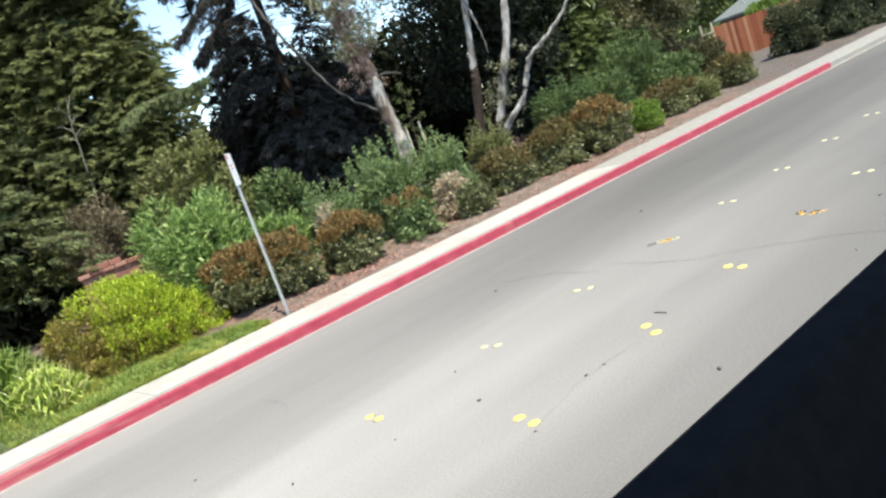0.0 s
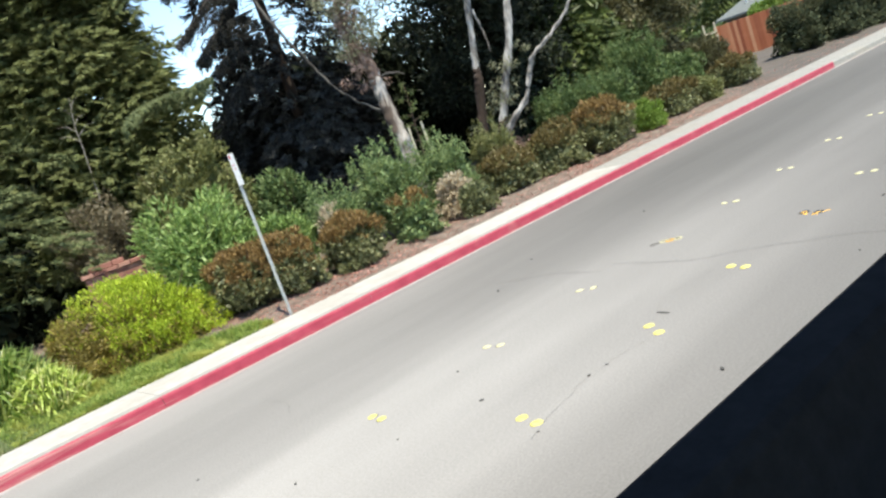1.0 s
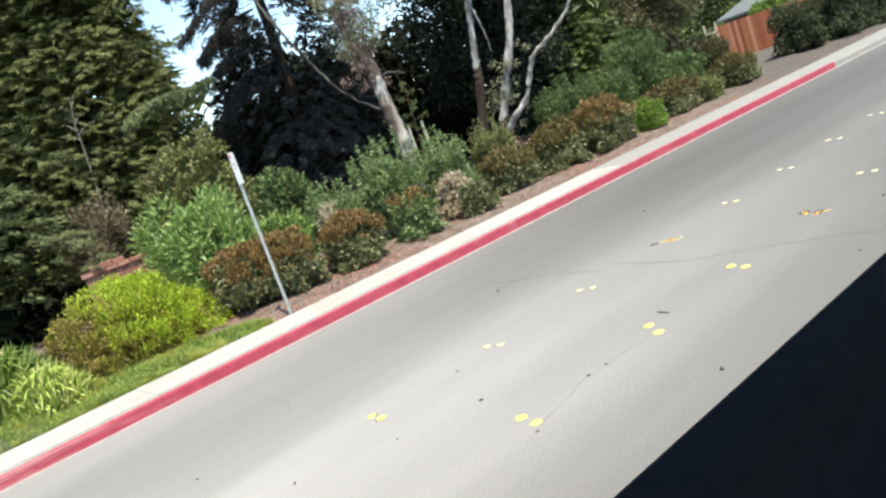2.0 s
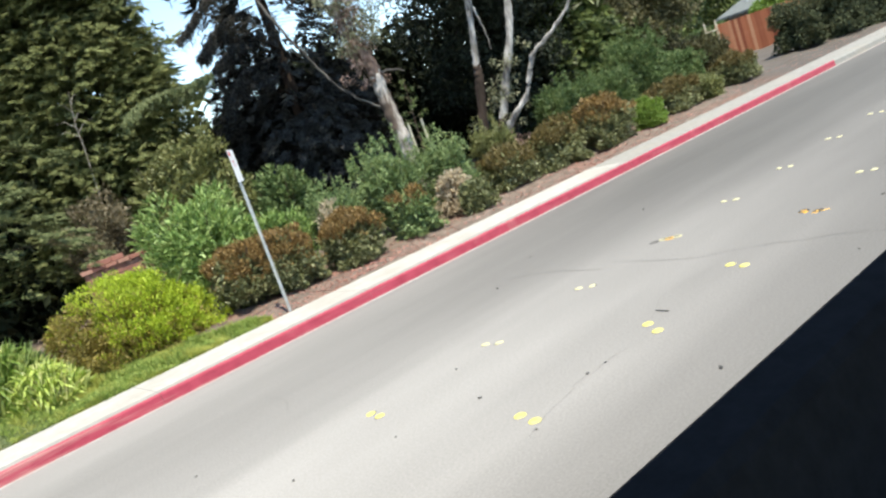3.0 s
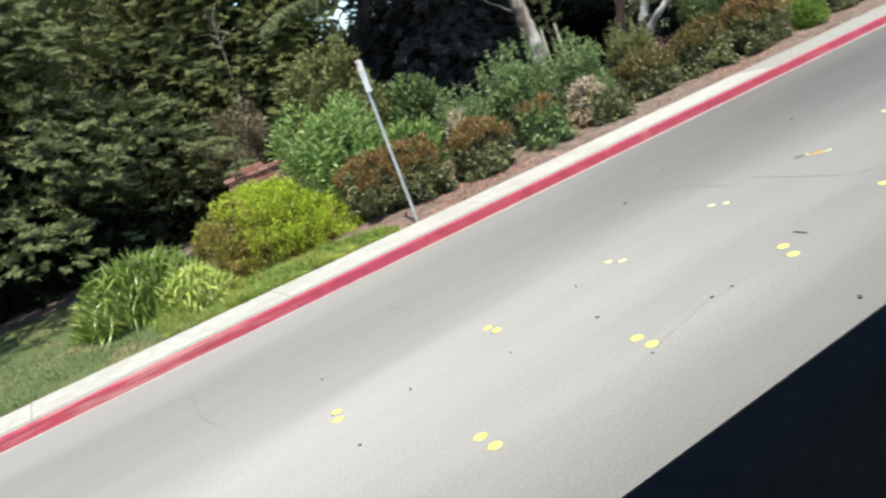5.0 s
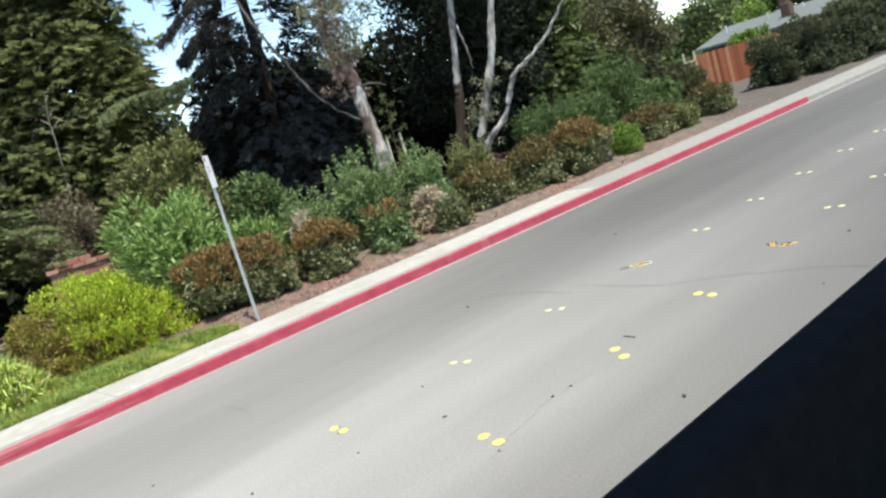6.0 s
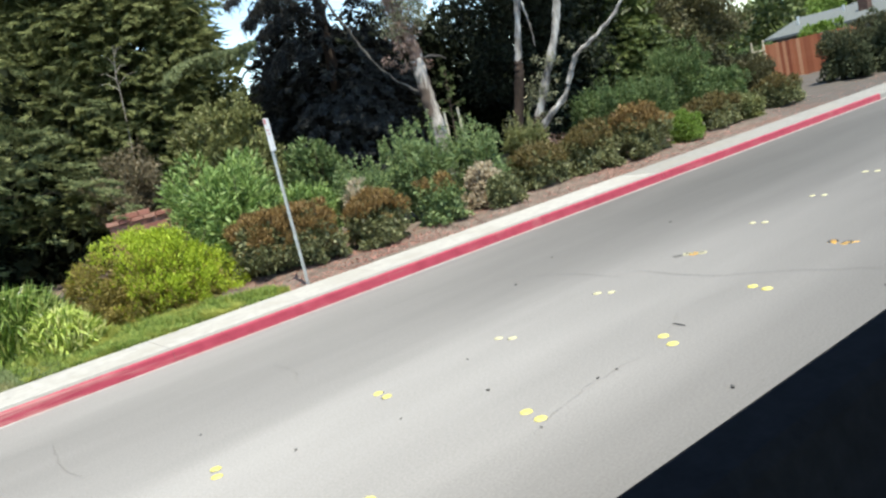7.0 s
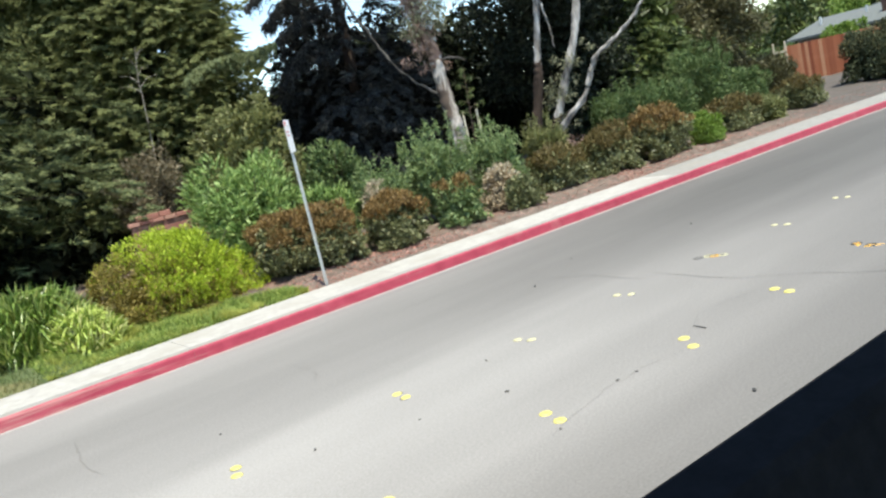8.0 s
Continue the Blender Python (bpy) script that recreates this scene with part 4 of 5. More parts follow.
# ---------------------------------------------------------------- lawn and weeds
def turf():
    g = np.random.default_rng(71)
    xs, ys = np.linspace(-30, 1.5, 130), np.linspace(10.13, 17.4, 60)
    X, Y = np.meshgrid(xs, ys, indexing="ij")
    edge = 0.25 * np.sin(1.7 * X) + 0.2 * np.sin(0.6 * X + 1)
    Y = 10.13 + (Y - 10.13) * (1 + edge / 6)
    Z = ground_height(X, Y) + 0.03
    V = np.stack([X, Y, Z], -1).reshape(-1, 3)
    ny = len(ys)
    i, j = np.meshgrid(np.arange(len(xs) - 1), np.arange(ny - 1), indexing="ij")
    a = i * ny + j
    lawn = part_np("lawn", V, np.stack([a, a + ny, a + ny + 1, a + 1], -1).reshape(-1, 4), M_LAWN, smooth=True)
    tagged(lawn, "short lawn with dry straw patches", "lawn", kind="structure")
    n = 48000
    P = np.stack([g.uniform(-8, 1.45, n), 10.15 + 6.6 * g.random(n) ** 1.3, np.zeros(n)], 1)
    P[:, 2] = ground_height(P[:, 0], P[:, 1]) + 0.02
    A = g.normal(0, 0.5, (n, 3)) + np.array([0, 0, 0.9])
    V, F = kites(P, A, g.uniform(0.04, 0.09, n), 0.009, g)
    tagged(part_np("grass", V, F, M_BLADE), "short green grass blades with straw patches", "grass", kind="stuff")
    n = 60000
    P = np.stack([g.uniform(1.0, 4.4, n), 10.17 + 1.9 * g.random(n) ** 1.2, np.zeros(n)], 1)
    P = P[P[:, 1] < 11.95 - 0.45 * np.maximum(0, P[:, 0] - 2.1) + 0.15 * np.sin(5 * P[:, 0])]
    P = P[np.sin(P[:, 0] * 4.1 + 2) * np.sin(P[:, 1] * 5.3 + P[:, 0]) > -0.75 + 0.25 * g.normal(0, 1, len(P))]
    n = len(P)
    P[:, 2] = ground_height(P[:, 0], P[:, 1]) + g.random(n) * 0.03
    A = g.normal(0, 0.6, (n, 3)) + np.array([0, 0, 0.8])
    tall = 0.65 + 0.55 * np.sin(P[:, 0] * 3.3 + 1) * np.sin(P[:, 1] * 4.7 + 2 * P[:, 0]) + 0.3 * np.sin(P[:, 0] * 11 + P[:, 1] * 9)
    V, F = kites(P, A, g.uniform(0.05, 0.13, n) * np.clip(tall, 0.3, 1.5), g.uniform(0.008, 0.02, n), g)
    tagged(part_np("ground_cover", V, F, M_WEED), "low bright green ground cover beside the pavement", "ground cover", kind="stuff")
    n = 7000
    x = np.where(g.random(n) < 0.45, g.normal(6.2, 1.3, n), np.where(g.random(n) < 0.5, g.normal(13.0, 2.2, n), g.uniform(3.8, 26, n)))
    P = np.stack([x, 10.2 + 1.6 * g.random(n) ** 1.3, np.zeros(n)], 1)[x > 4.0]
    n = len(P)
    P[:, 2] = ground_height(P[:, 0], P[:, 1]) + 0.008
    A = g.normal(0, 1, (n, 3)) * np.array([1, 1, 0.25])
    V, F = kites(P, A, g.uniform(0.02, 0.055, n), g.uniform(0.01, 0.025, n), g, up=np.array([0, 0, 1.0]))
    litter_mat = leafy("fallen_leaves", (0.12, 0.055, 0.036), (0.22, 0.105, 0.07), (0.32, 0.19, 0.14), translucent=0.0)
    tagged(part_np("mulch", V, F, litter_mat), "fallen reddish brown leaves and bark chips", "mulch", kind="stuff")


turf()


# ---------------------------------------------------------------- trees
def leaf_cloud(centres, sizes, per, leaf, ratio, g, droop=0.0):
    n = len(centres) * per
    d = sphere_dirs(n, g)
    c = np.repeat(centres, per, axis=0)
    s = np.repeat(sizes, per)[:, None]
    P = c + d * s * (g.random(n)[:, None] ** 0.45) * np.array([1, 1, 0.75])
    A = d * 0.6 + g.normal(0, 0.6, (n, 3)) + np.array([0, 0, 0.15 - droop])
    L = leaf * g.uniform(0.6, 1.3, n)
    return kites(P, A, L, L * ratio, g, up=d * 0.8)


def broad_tree(name, x, y, trunks, crown, mat, bark, label, clumps=160, per=260, leaf=0.13, ratio=0.35, seed=0, size=(0.35, 0.75), droop=0.3, stems=9):
    """A broadleaf tree: given stems, branchlets to every clump, leaf clumps inside an ellipsoid crown (cx, cy, cz, rx, ry, rz)."""
    g = np.random.default_rng(seed)
    z0 = float(ground_height(x, y))
    t = thing(name, (x, y, z0), label, "tree")
    paths = [smooth_path(p, 10) for p in trunks]
    for k, p in enumerate(paths):
        V, F = tube_np([p], 12)
        V = V + 0.012 * np.sin(V[:, [2, 0, 1]] * np.array([23.0, 31.0, 27.0]))
        part_np("trunk" if k < stems else "limb", V, F, bark if k < stems else M_BARK, t, smooth=True)
    cx, cy, cz, rx, ry, rz = crown
    d = sphere_dirs(clumps, g)
    C = np.array([cx, cy, cz]) + d * (g.random(clumps)[:, None] ** 0.5) * np.array([rx, ry, rz])
    S = g.uniform(*size, clumps)
    V, F = leaf_cloud(C, S, per, leaf, ratio, g, droop)
    part_np("crown", V, F, mat, t)
    ends = np.concatenate([p[len(p) // 2:] for p in paths])
    twigs = []
    for c in C[:: 2]:
        e = ends[np.argmin(np.linalg.norm(ends[:, :3] - c, axis=1))]
        m = (e[:3] + c) / 2 + g.normal(0, 0.15, 3)
        twigs.append([(*e[:3], 0.03), (*m, 0.02), (*c, 0.006)])
    V, F = tube_np(twigs, 5)
    part_np("branchwork", V, F, bark, t)
    return t


def tiered_conifer(name, x, y, height, radius, low, mat, label, tiers=13, limbs=10, seed=0, trunk_r=0.3, sag=0.24, needle=0.11, thin=0.26, bunch=9,
                   power=0.85, bark=None, ragged=0.12, upper=None, shelves=(1.0, 0.8, 0.5), rise=0.12, lean_by=(0.45, 0.95), fine_to=7.5, size=0.85, half=0.5, gaps=0.4, fuzz=0.05):
    """A conifer in tiers: limbs that carry drooping shelves of feathery sprays."""
    g = np.random.default_rng(seed)
    z0 = float(ground_height(x, y))
    t = thing(name, (x, y, z0), label, "tree")
    trunk = smooth_path(wobble([(0, 0, -0.2, trunk_r * 1.25), (0, 0, 0.4, trunk_r), (0.05, 0, height * 0.35, trunk_r * 0.75), (0, 0.05, height * 0.7, trunk_r * 0.4), (0, 0, height, 0.02)], 0.06, g), 10)
    V, F = tube_np([trunk], 10)
    part_np("trunk", V, F, bark or M_BARK, t, smooth=True)
    PP, AA, LL, UU = [], [], [], []
    for k in range(tiers):
        s = k / tiers
        for b in range(max(5, int(limbs * (1.15 - 0.6 * s)))):
            L = max(0.5, radius * (1 - s) ** power * g.uniform(0.74, 1.1))
            z = low + (height - low) * s + g.normal(0, ragged)
            open_up = gaps * min(max((z - upper[0]) / 1.2, 0), 1) if upper else 0.0
            if g.random() < open_up * 0.7:
                continue
            L *= upper[1] if open_up else 1.0
            a = b * 2 * math.pi / int(limbs * (1.15 - 0.6 * s) + 0.999) + k * 1.1 + g.normal(0, 0.16)
            dx, dy = math.cos(a), math.sin(a)
            droop = sag * g.uniform(0.7, 1.3)
            u = np.linspace(0, 1, 8)
            V, F = tube_np([np.stack([dx * L * u, dy * L * u, z + L * (rise * u - droop * u ** 2), 0.016 * trunk_r / 0.28 * (1 - 0.92 * u)], 1)], 5)
            part_np("limb", V, F, bark or M_TWIG, t)
            for q in shelves:
                if (0.75 < q < 0.95 and g.random() < half) or g.random() < open_up:
                    continue
                # drooping shelves of foliage: flat feathery sprays side by side, finest where the tree faces the road
                R = size * g.uniform(0.65, 1.3) * (0.6 + 0.4 * (1 - s))
                off = g.normal(0, 0.3) * R + (0 if q > 0.95 else g.choice((-1, 1)) * 0.6)
                cx, cz = L * q, z + L * (rise * q - droop * q ** 2) + g.normal(0, 0.06)
                coarse = 1.0 if dy < 0.3 and z < fine_to else 2.4
                n, per = 26, int(bunch / coarse ** 2)
                if q < 0.75:
                    coarse, per, R = coarse * 2.2, per // 5 + 2, R * 1.6
                rr, ph = np.sqrt(g.random(n)), g.uniform(0, 2 * np.pi, n)
                ta, tb = rr * np.cos(ph), rr * np.sin(ph)
                lean = g.uniform(*lean_by)
                tx, ty = cx + 0.8 * R * ta, off + 1.1 * R * tb
                tz = cz - lean * R * ta - 0.3 * R * rr ** 2 + g.normal(0, fuzz, n)
                va, vb = ta * 0.5 + 0.75 + g.normal(0, 0.25, n), tb * 0.9 + g.normal(0, 0.3, n)
                vz = -0.55 * lean * va + g.normal(0.1, 0.15, n)
                spine = np.stack([dx * va - dy * vb, dy * va + dx * vb, vz], 1)
                spine /= np.linalg.norm(spine, axis=1)[:, None]
                flat = np.array([dx * 0.6, dy * 0.6, 0.8]) + g.normal(0, 0.3, (n, 3))
                side = np.cross(spine, flat)
                side /= np.linalg.norm(side, axis=1)[:, None]
                c = n * per
                w = g.random(c)[:, None]
                base = np.repeat(np.stack([dx * tx - dy * ty, dy * tx + dx * ty, tz], 1), per, axis=0)
                out = np.repeat(spine, per, axis=0)
                across = np.repeat(side, per, axis=0) * np.where(g.random(c) < 0.5, -1, 1)[:, None]
                PP.append(base + out * (w * 0.32 - 0.06) + across * (0.07 * g.random(c)[:, None] * (1.1 - w)) + g.normal(0, 0.012, (c, 3)))
                AA.append(out * 0.75 + across * 0.6 + g.normal(0, 0.22, (c, 3)))
                LL.append(needle * coarse * g.uniform(0.6, 1.35, c))
                UU.append(np.repeat(flat, per, axis=0))
    P, A, L = np.concatenate(PP), np.concatenate(AA), np.concatenate(LL)
    V, F = needles(P, A, L, L * thin, g, up=np.concatenate(UU))
    part_np("crown", V, F, mat, t)
    return t


# near spreading conifer over the lawn, and its neighbour farther along
tiered_conifer("conifer", -1.45, 19.5, 13.5, 6.7, 2.2, M_NEEDLE, "spreading conifer with layered drooping green sprays", tiers=11, limbs=15, seed=81, trunk_r=0.22, sag=0.22, bunch=112, needle=0.085, thin=0.24, ragged=0.1, shelves=(1.0, 0.8, 0.52), bark=M_ROUGH_BARK)
tiered_conifer("conifer", -9.6, 20.6, 12.5, 6.2, 1.75, M_NEEDLE, "spreading conifer with layered drooping green sprays", tiers=12, limbs=14, seed=89, needle=0.14, bunch=44, thin=0.26, sag=0.2, shelves=(1.0, 0.84, 0.62), bark=M_ROUGH_BARK)


def clump_conifer(name, x, y, height, low, radius, mat, label, clumps=260, per=300, seed=0, needle=0.13):
    """A dense conical pine: rounded needle clumps over a trunk."""
    g = np.random.default_rng(seed)
    z0 = float(ground_height(x, y))
    t = thing(name, (x, y, z0), label, "tree")
    V, F = tube_np([smooth_path([(0, 0, -0.2, 0.3), (0.05, 0, height * 0.5, 0.2), (0, 0, height, 0.03)], 10)], 10)
    part_np("trunk", V, F, M_BARK, t, smooth=True)
    boughs = max(24, clumps // 4)
    s = (np.arange(boughs) + g.random(boughs)) / boughs
    a = np.arange(boughs) * 2.39996 + g.normal(0, 0.3, boughs)
    r = radius * (1 - s ** 1.6) * g.uniform(0.72, 0.98, boughs)
    B = np.stack([r * np.cos(a), r * np.sin(a), low + (height - low) * s], 1)
    pick = np.repeat(np.arange(boughs), 4)
    clumps = len(pick)
    w = sphere_dirs(clumps, g)
    w[:, 2] = np.abs(w[:, 2]) * 0.9 - 0.15
    big = np.repeat(g.uniform(0.7, 1.15, boughs) * (1 - 0.35 * s), 4) * radius / 2.75
    out = B[pick] * np.array([1, 1, 0]) / (np.linalg.norm(B[pick, :2], axis=1)[:, None] + 0.1)
    C = B[pick] + (w * 0.8 + out * 0.25) * big[:, None]
    size = g.uniform(0.5, 0.8, clumps) * big
    n = clumps * per
    d = sphere_dirs(n, g)
    P = np.repeat(C, per, axis=0) + d * np.repeat(size, per)[:, None] * (g.random(n)[:, None] ** 0.4) * np.array([1, 1, 0.75])
    out = np.repeat(out, per, axis=0)
    A = d * 0.8 + np.array([0, 0, 0.6]) + g.normal(0, 0.3, (n, 3))
    L = needle * g.uniform(0.6, 1.3, n)
    V, F = kites(P, A, L, L * 0.36, g, up=d * 0.6 + out * 0.35 + np.array([0, 0, 0.25]))
    # the older foliage close to the trunk
    k = clumps * 30
    q = np.repeat(C, 30, axis=0) * np.stack([*[g.uniform(0.1, 0.68, k)] * 2, np.ones(k)], 1) + g.normal(0, 0.3, (k, 3))
    V2, F2 = kites(q, g.normal(0, 1, (k, 3)), g.uniform(0.18, 0.3, k), 0.15, g)
    V, F = np.concatenate([V, V2]), np.concatenate([F, F2 + len(V)])
    part_np("crown", V, F, mat, t)
    twigs = [[(0, 0, c[2] - 0.25, 0.045), (c[0] * 0.6, c[1] * 0.6, c[2] - 0.1, 0.025), (c[0], c[1], c[2], 0.008)] for c in C[::3]]
    V, F = tube_np(twigs, 5)
    part_np("branchwork", V, F, M_BARK, t)
    return t


tiered_conifer("pine", 6.9, 22.7, 15.5, 2.5, 0.9, M_PINE, "tall dense olive green pine behind the garden", tiers=24, limbs=12, seed=82, sag=0.1, rise=0.3, power=0.42, needle=0.13, thin=0.26, bunch=46, ragged=0.25, shelves=(1.0, 0.8, 0.5), lean_by=(0.0, 0.9), fine_to=8.5, size=0.9, half=0.1, fuzz=0.24, bark=M_ROUGH_BARK)
clump_conifer("pine", 5.4, 27.0, 11.0, 0.8, 3.6, M_PINE, "tall dense olive green pine behind the garden", seed=78, clumps=140, per=200, needle=0.22)
clump_conifer("pine", 3.6, 25.6, 15.0, 0.8, 3.2, M_PINE, "tall dense olive green pine behind the garden", seed=80, clumps=200, per=170, needle=0.2)
clump_conifer("pine", -3.5, 27.5, 14.0, 0.8, 4.0, M_PINE, "tall dense olive green pine behind the garden", seed=79, clumps=180, per=130, needle=0.24)
clump_conifer("pine", -8.5, 27.5, 13.0, 0.8, 3.6, M_PINE, "tall dense olive green pine behind the garden", seed=76, clumps=120, per=130, needle=0.24)
clump_conifer("pine", 0.2, 28.0, 13.0, 0.8, 3.6, M_PINE, "tall dense olive green pine behind the garden", seed=75, clumps=120, per=130, needle=0.24)
cedar = tiered_conifer("cedar", 11.15, 19.1, 16.0, 2.25, 1.3, M_BLUE_NEEDLE, "dark drooping cedar with deep shade put into its needle colour", tiers=24, limbs=9, seed=83, trunk_r=0.19, sag=0.12, rise=-0.12, power=0.3, needle=0.11, thin=0.24,
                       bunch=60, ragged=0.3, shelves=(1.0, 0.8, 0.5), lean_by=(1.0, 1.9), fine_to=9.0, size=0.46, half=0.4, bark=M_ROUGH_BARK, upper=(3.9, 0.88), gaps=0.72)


def cedar_limb(points, n, hang, mat, label, start, fine=0.035, seed=77):
    """A long limb of the cedar, hung with needles; points are in the world."""
    g = np.random.default_rng(seed)
    o = np.array([*cedar.location, 0.0])
    pts = smooth_path([np.array(p) - o for p in points], 8)
    V, F = tube_np([pts], 6)
    limb = part_np("low_limb", V, F, M_BARK, cedar, label)
    # strands of needles hang from the limb, long near its foot and short at the tip
    m = 26
    strands = n // m
    u = start + (1 - start) * g.random(strands)
    k = (len(pts) * u).astype(int).clip(0, len(pts) - 1)
    top = pts[k, :3] + g.normal(0, 1, (strands, 3)) * np.array([0.05, 0.16, 0.02])
    drop = hang * (0.12 + 0.88 * g.random(strands) ** 1.6) * (1.15 - 0.75 * u)
    q = np.tile(np.linspace(0, 1, m), strands)
    P = np.repeat(top, m, axis=0) + g.normal(0, 0.012, (strands * m, 3)) - np.outer(np.repeat(drop, m) * q, [0.12, 0, 1])
    A = np.stack([g.normal(-0.1, 0.3, strands * m), g.normal(0, 0.3, strands * m), -0.7 + g.normal(0, 0.2, strands * m)], 1)
    V, F = kites(P, A, 0.085 * g.uniform(0.6, 1.4, strands * m), fine, g)
    part_np("needles", V, F, mat, limb)


cedar_limb([(10.9, 19.0, 3.9, 0.014), (9.5, 18.1, 4.35, 0.013), (8.5, 17.8, 4.68, 0.013), (7.95, 17.8, 4.61, 0.02), (7.4, 17.8, 4.58, 0.018), (6.9, 17.8, 4.51, 0.016), (6.54, 17.8, 4.39, 0.012), (6.28, 17.8, 4.18, 0.008)],
           16000, 0.42, M_LIMB_NEEDLE, "long low limb hung with green needles", 0.3, 0.022)
for k, path in enumerate([
        [(10.9, 19.0, 7.1, 0.04), (9.9, 18.7, 6.85, 0.03), (9.1, 18.5, 6.3, 0.02), (8.42, 18.4, 5.78, 0.008)],
        [(10.9, 19.0, 6.3, 0.04), (9.9, 18.7, 6.05, 0.03), (9.3, 18.5, 5.75, 0.02), (8.85, 18.4, 5.3, 0.008)],
        [(10.9, 19.0, 7.9, 0.04), (9.8, 18.7, 7.6, 0.03), (9.1, 18.5, 7.2, 0.02), (8.5, 18.4, 6.95, 0.008)],
        [(10.9, 19.0, 5.7, 0.04), (9.9, 18.6, 5.5, 0.03), (9.4, 18.4, 5.2, 0.02), (8.95, 18.3, 4.9, 0.008)],
        [(10.9, 19.0, 8.7, 0.04), (9.6, 18.7, 8.5, 0.03), (8.7, 18.5, 8.0, 0.02), (8.1, 18.4, 7.5, 0.008)],
        [(10.9, 19.0, 4.9, 0.04), (9.8, 18.5, 4.7, 0.03), (9.2, 18.3, 4.3, 0.02), (8.8, 18.2, 3.8, 0.008)]]):
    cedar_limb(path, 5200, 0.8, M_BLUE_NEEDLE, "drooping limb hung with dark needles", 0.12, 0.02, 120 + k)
# shaggy leaning tree
leaning = broad_tree("leaning_tree", 9.75, 13.2,
           [[(0.12, -0.12, -0.2, 0.22), (0.08, -0.08, 0.7, 0.175), (0.04, -0.05, 1.45, 0.155), (0.0, -0.01, 2.03, 0.145), (-0.03, 0.01, 2.64, 0.135), (-0.06, 0.03, 3.2, 0.12), (-0.17, 0.11, 3.6, 0.08), (-0.31, 0.21, 4.22, 0.06), (-0.23, 0.15, 4.64, 0.05), (-0.07, 0.04, 5.5, 0.03)],
            [(-0.03, 0.0, 2.05, 0.036), (-0.13, 0.08, 2.33, 0.029), (-0.39, 0.39, 2.67, 0.022), (-0.64, 0.68, 3.14, 0.022), (-0.82, 0.91, 3.72, 0.024), (-1.04, 1.17, 4.43, 0.028), (-1.16, 1.47, 5.2, 0.025), (-1.21, 1.73, 6.2, 0.03)],
            [(-0.04, 0.01, 2.98, 0.03), (0.21, -0.29, 2.96, 0.02), (0.3, -0.47, 2.85, 0.008)]],
           (-0.1, 0.1, 4.6, 0.75, 0.75, 1.3), M_GREY_GREEN, M_PALE_BARK, "leaning tree with shaggy pale bark and grey-green leaves", clumps=64, per=70, leaf=0.09, ratio=0.28, seed=84, size=(0.15, 0.32), droop=0.6, stems=1)
# three stems from one stool
gum = broad_tree("gum_tree", 13.4, 14.6,
           [[(-0.25, 0.06, -0.2, 0.126), (-0.22, 0.04, 0.4, 0.104), (-0.19, 0.01, 0.89, 0.092), (-0.03, -0.14, 1.82, 0.085), (0.14, -0.29, 3.01, 0.081), (0.27, -0.41, 3.92, 0.078), (0.4, -0.54, 4.94, 0.067), (0.57, -0.71, 6.19, 0.044)],
            [(-0.1, -0.3, -0.2, 0.141), (-0.04, -0.4, 0.4, 0.111), (0.04, -0.48, 1.01, 0.104), (0.33, -0.75, 2.0, 0.096), (0.62, -1.04, 2.96, 0.092), (0.78, -1.22, 3.83, 0.085), (0.95, -1.4, 4.8, 0.074), (1.14, -1.61, 6.0, 0.052)],
            [(-0.1, -0.4, 0.2, 0.096), (0.0, -0.52, 0.8, 0.089), (0.17, -0.87, 1.21, 0.074), (0.37, -1.23, 1.56, 0.063), (0.51, -1.51, 2.17, 0.059), (0.55, -1.71, 2.44, 0.05), (0.73, -2.04, 2.64, 0.044), (0.99, -2.51, 3.02, 0.038), (1.11, -2.81, 3.35, 0.03), (1.29, -3.19, 3.85, 0.016)],
            [(0.31, -0.5, 3.95, 0.022), (0.33, -0.61, 3.29, 0.016), (0.34, -0.62, 2.84, 0.009)]],
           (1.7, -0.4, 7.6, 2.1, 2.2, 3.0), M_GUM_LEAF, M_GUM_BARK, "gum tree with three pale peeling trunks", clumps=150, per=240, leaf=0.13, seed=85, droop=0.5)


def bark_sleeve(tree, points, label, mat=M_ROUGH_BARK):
    """A rough, darker sleeve round part of a stem."""
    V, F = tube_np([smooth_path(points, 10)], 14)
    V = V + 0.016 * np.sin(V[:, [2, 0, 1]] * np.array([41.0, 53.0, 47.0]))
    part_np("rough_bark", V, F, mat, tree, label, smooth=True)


# two gum stems are darker over their lower length
bark_sleeve(gum, [(-0.25, 0.06, -0.2, 0.148), (-0.22, 0.04, 0.4, 0.140), (-0.19, 0.01, 0.89, 0.129), (-0.03, -0.14, 1.82, 0.117), (0.06, -0.22, 2.4, 0.109), (0.09, -0.25, 2.65, 0.082)], "rough dark brown sleeve on the lower part of a stem")
bark_sleeve(gum, [(-0.1, -0.3, -0.2, 0.164), (-0.04, -0.4, 0.4, 0.148), (0.04, -0.48, 1.01, 0.136), (0.14, -0.57, 1.3, 0.094)], "rough dark brown sleeve on the lower part of a stem")


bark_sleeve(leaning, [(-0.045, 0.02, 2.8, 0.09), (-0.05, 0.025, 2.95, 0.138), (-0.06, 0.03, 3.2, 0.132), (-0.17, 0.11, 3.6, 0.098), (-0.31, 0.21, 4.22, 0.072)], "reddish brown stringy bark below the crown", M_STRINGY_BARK)


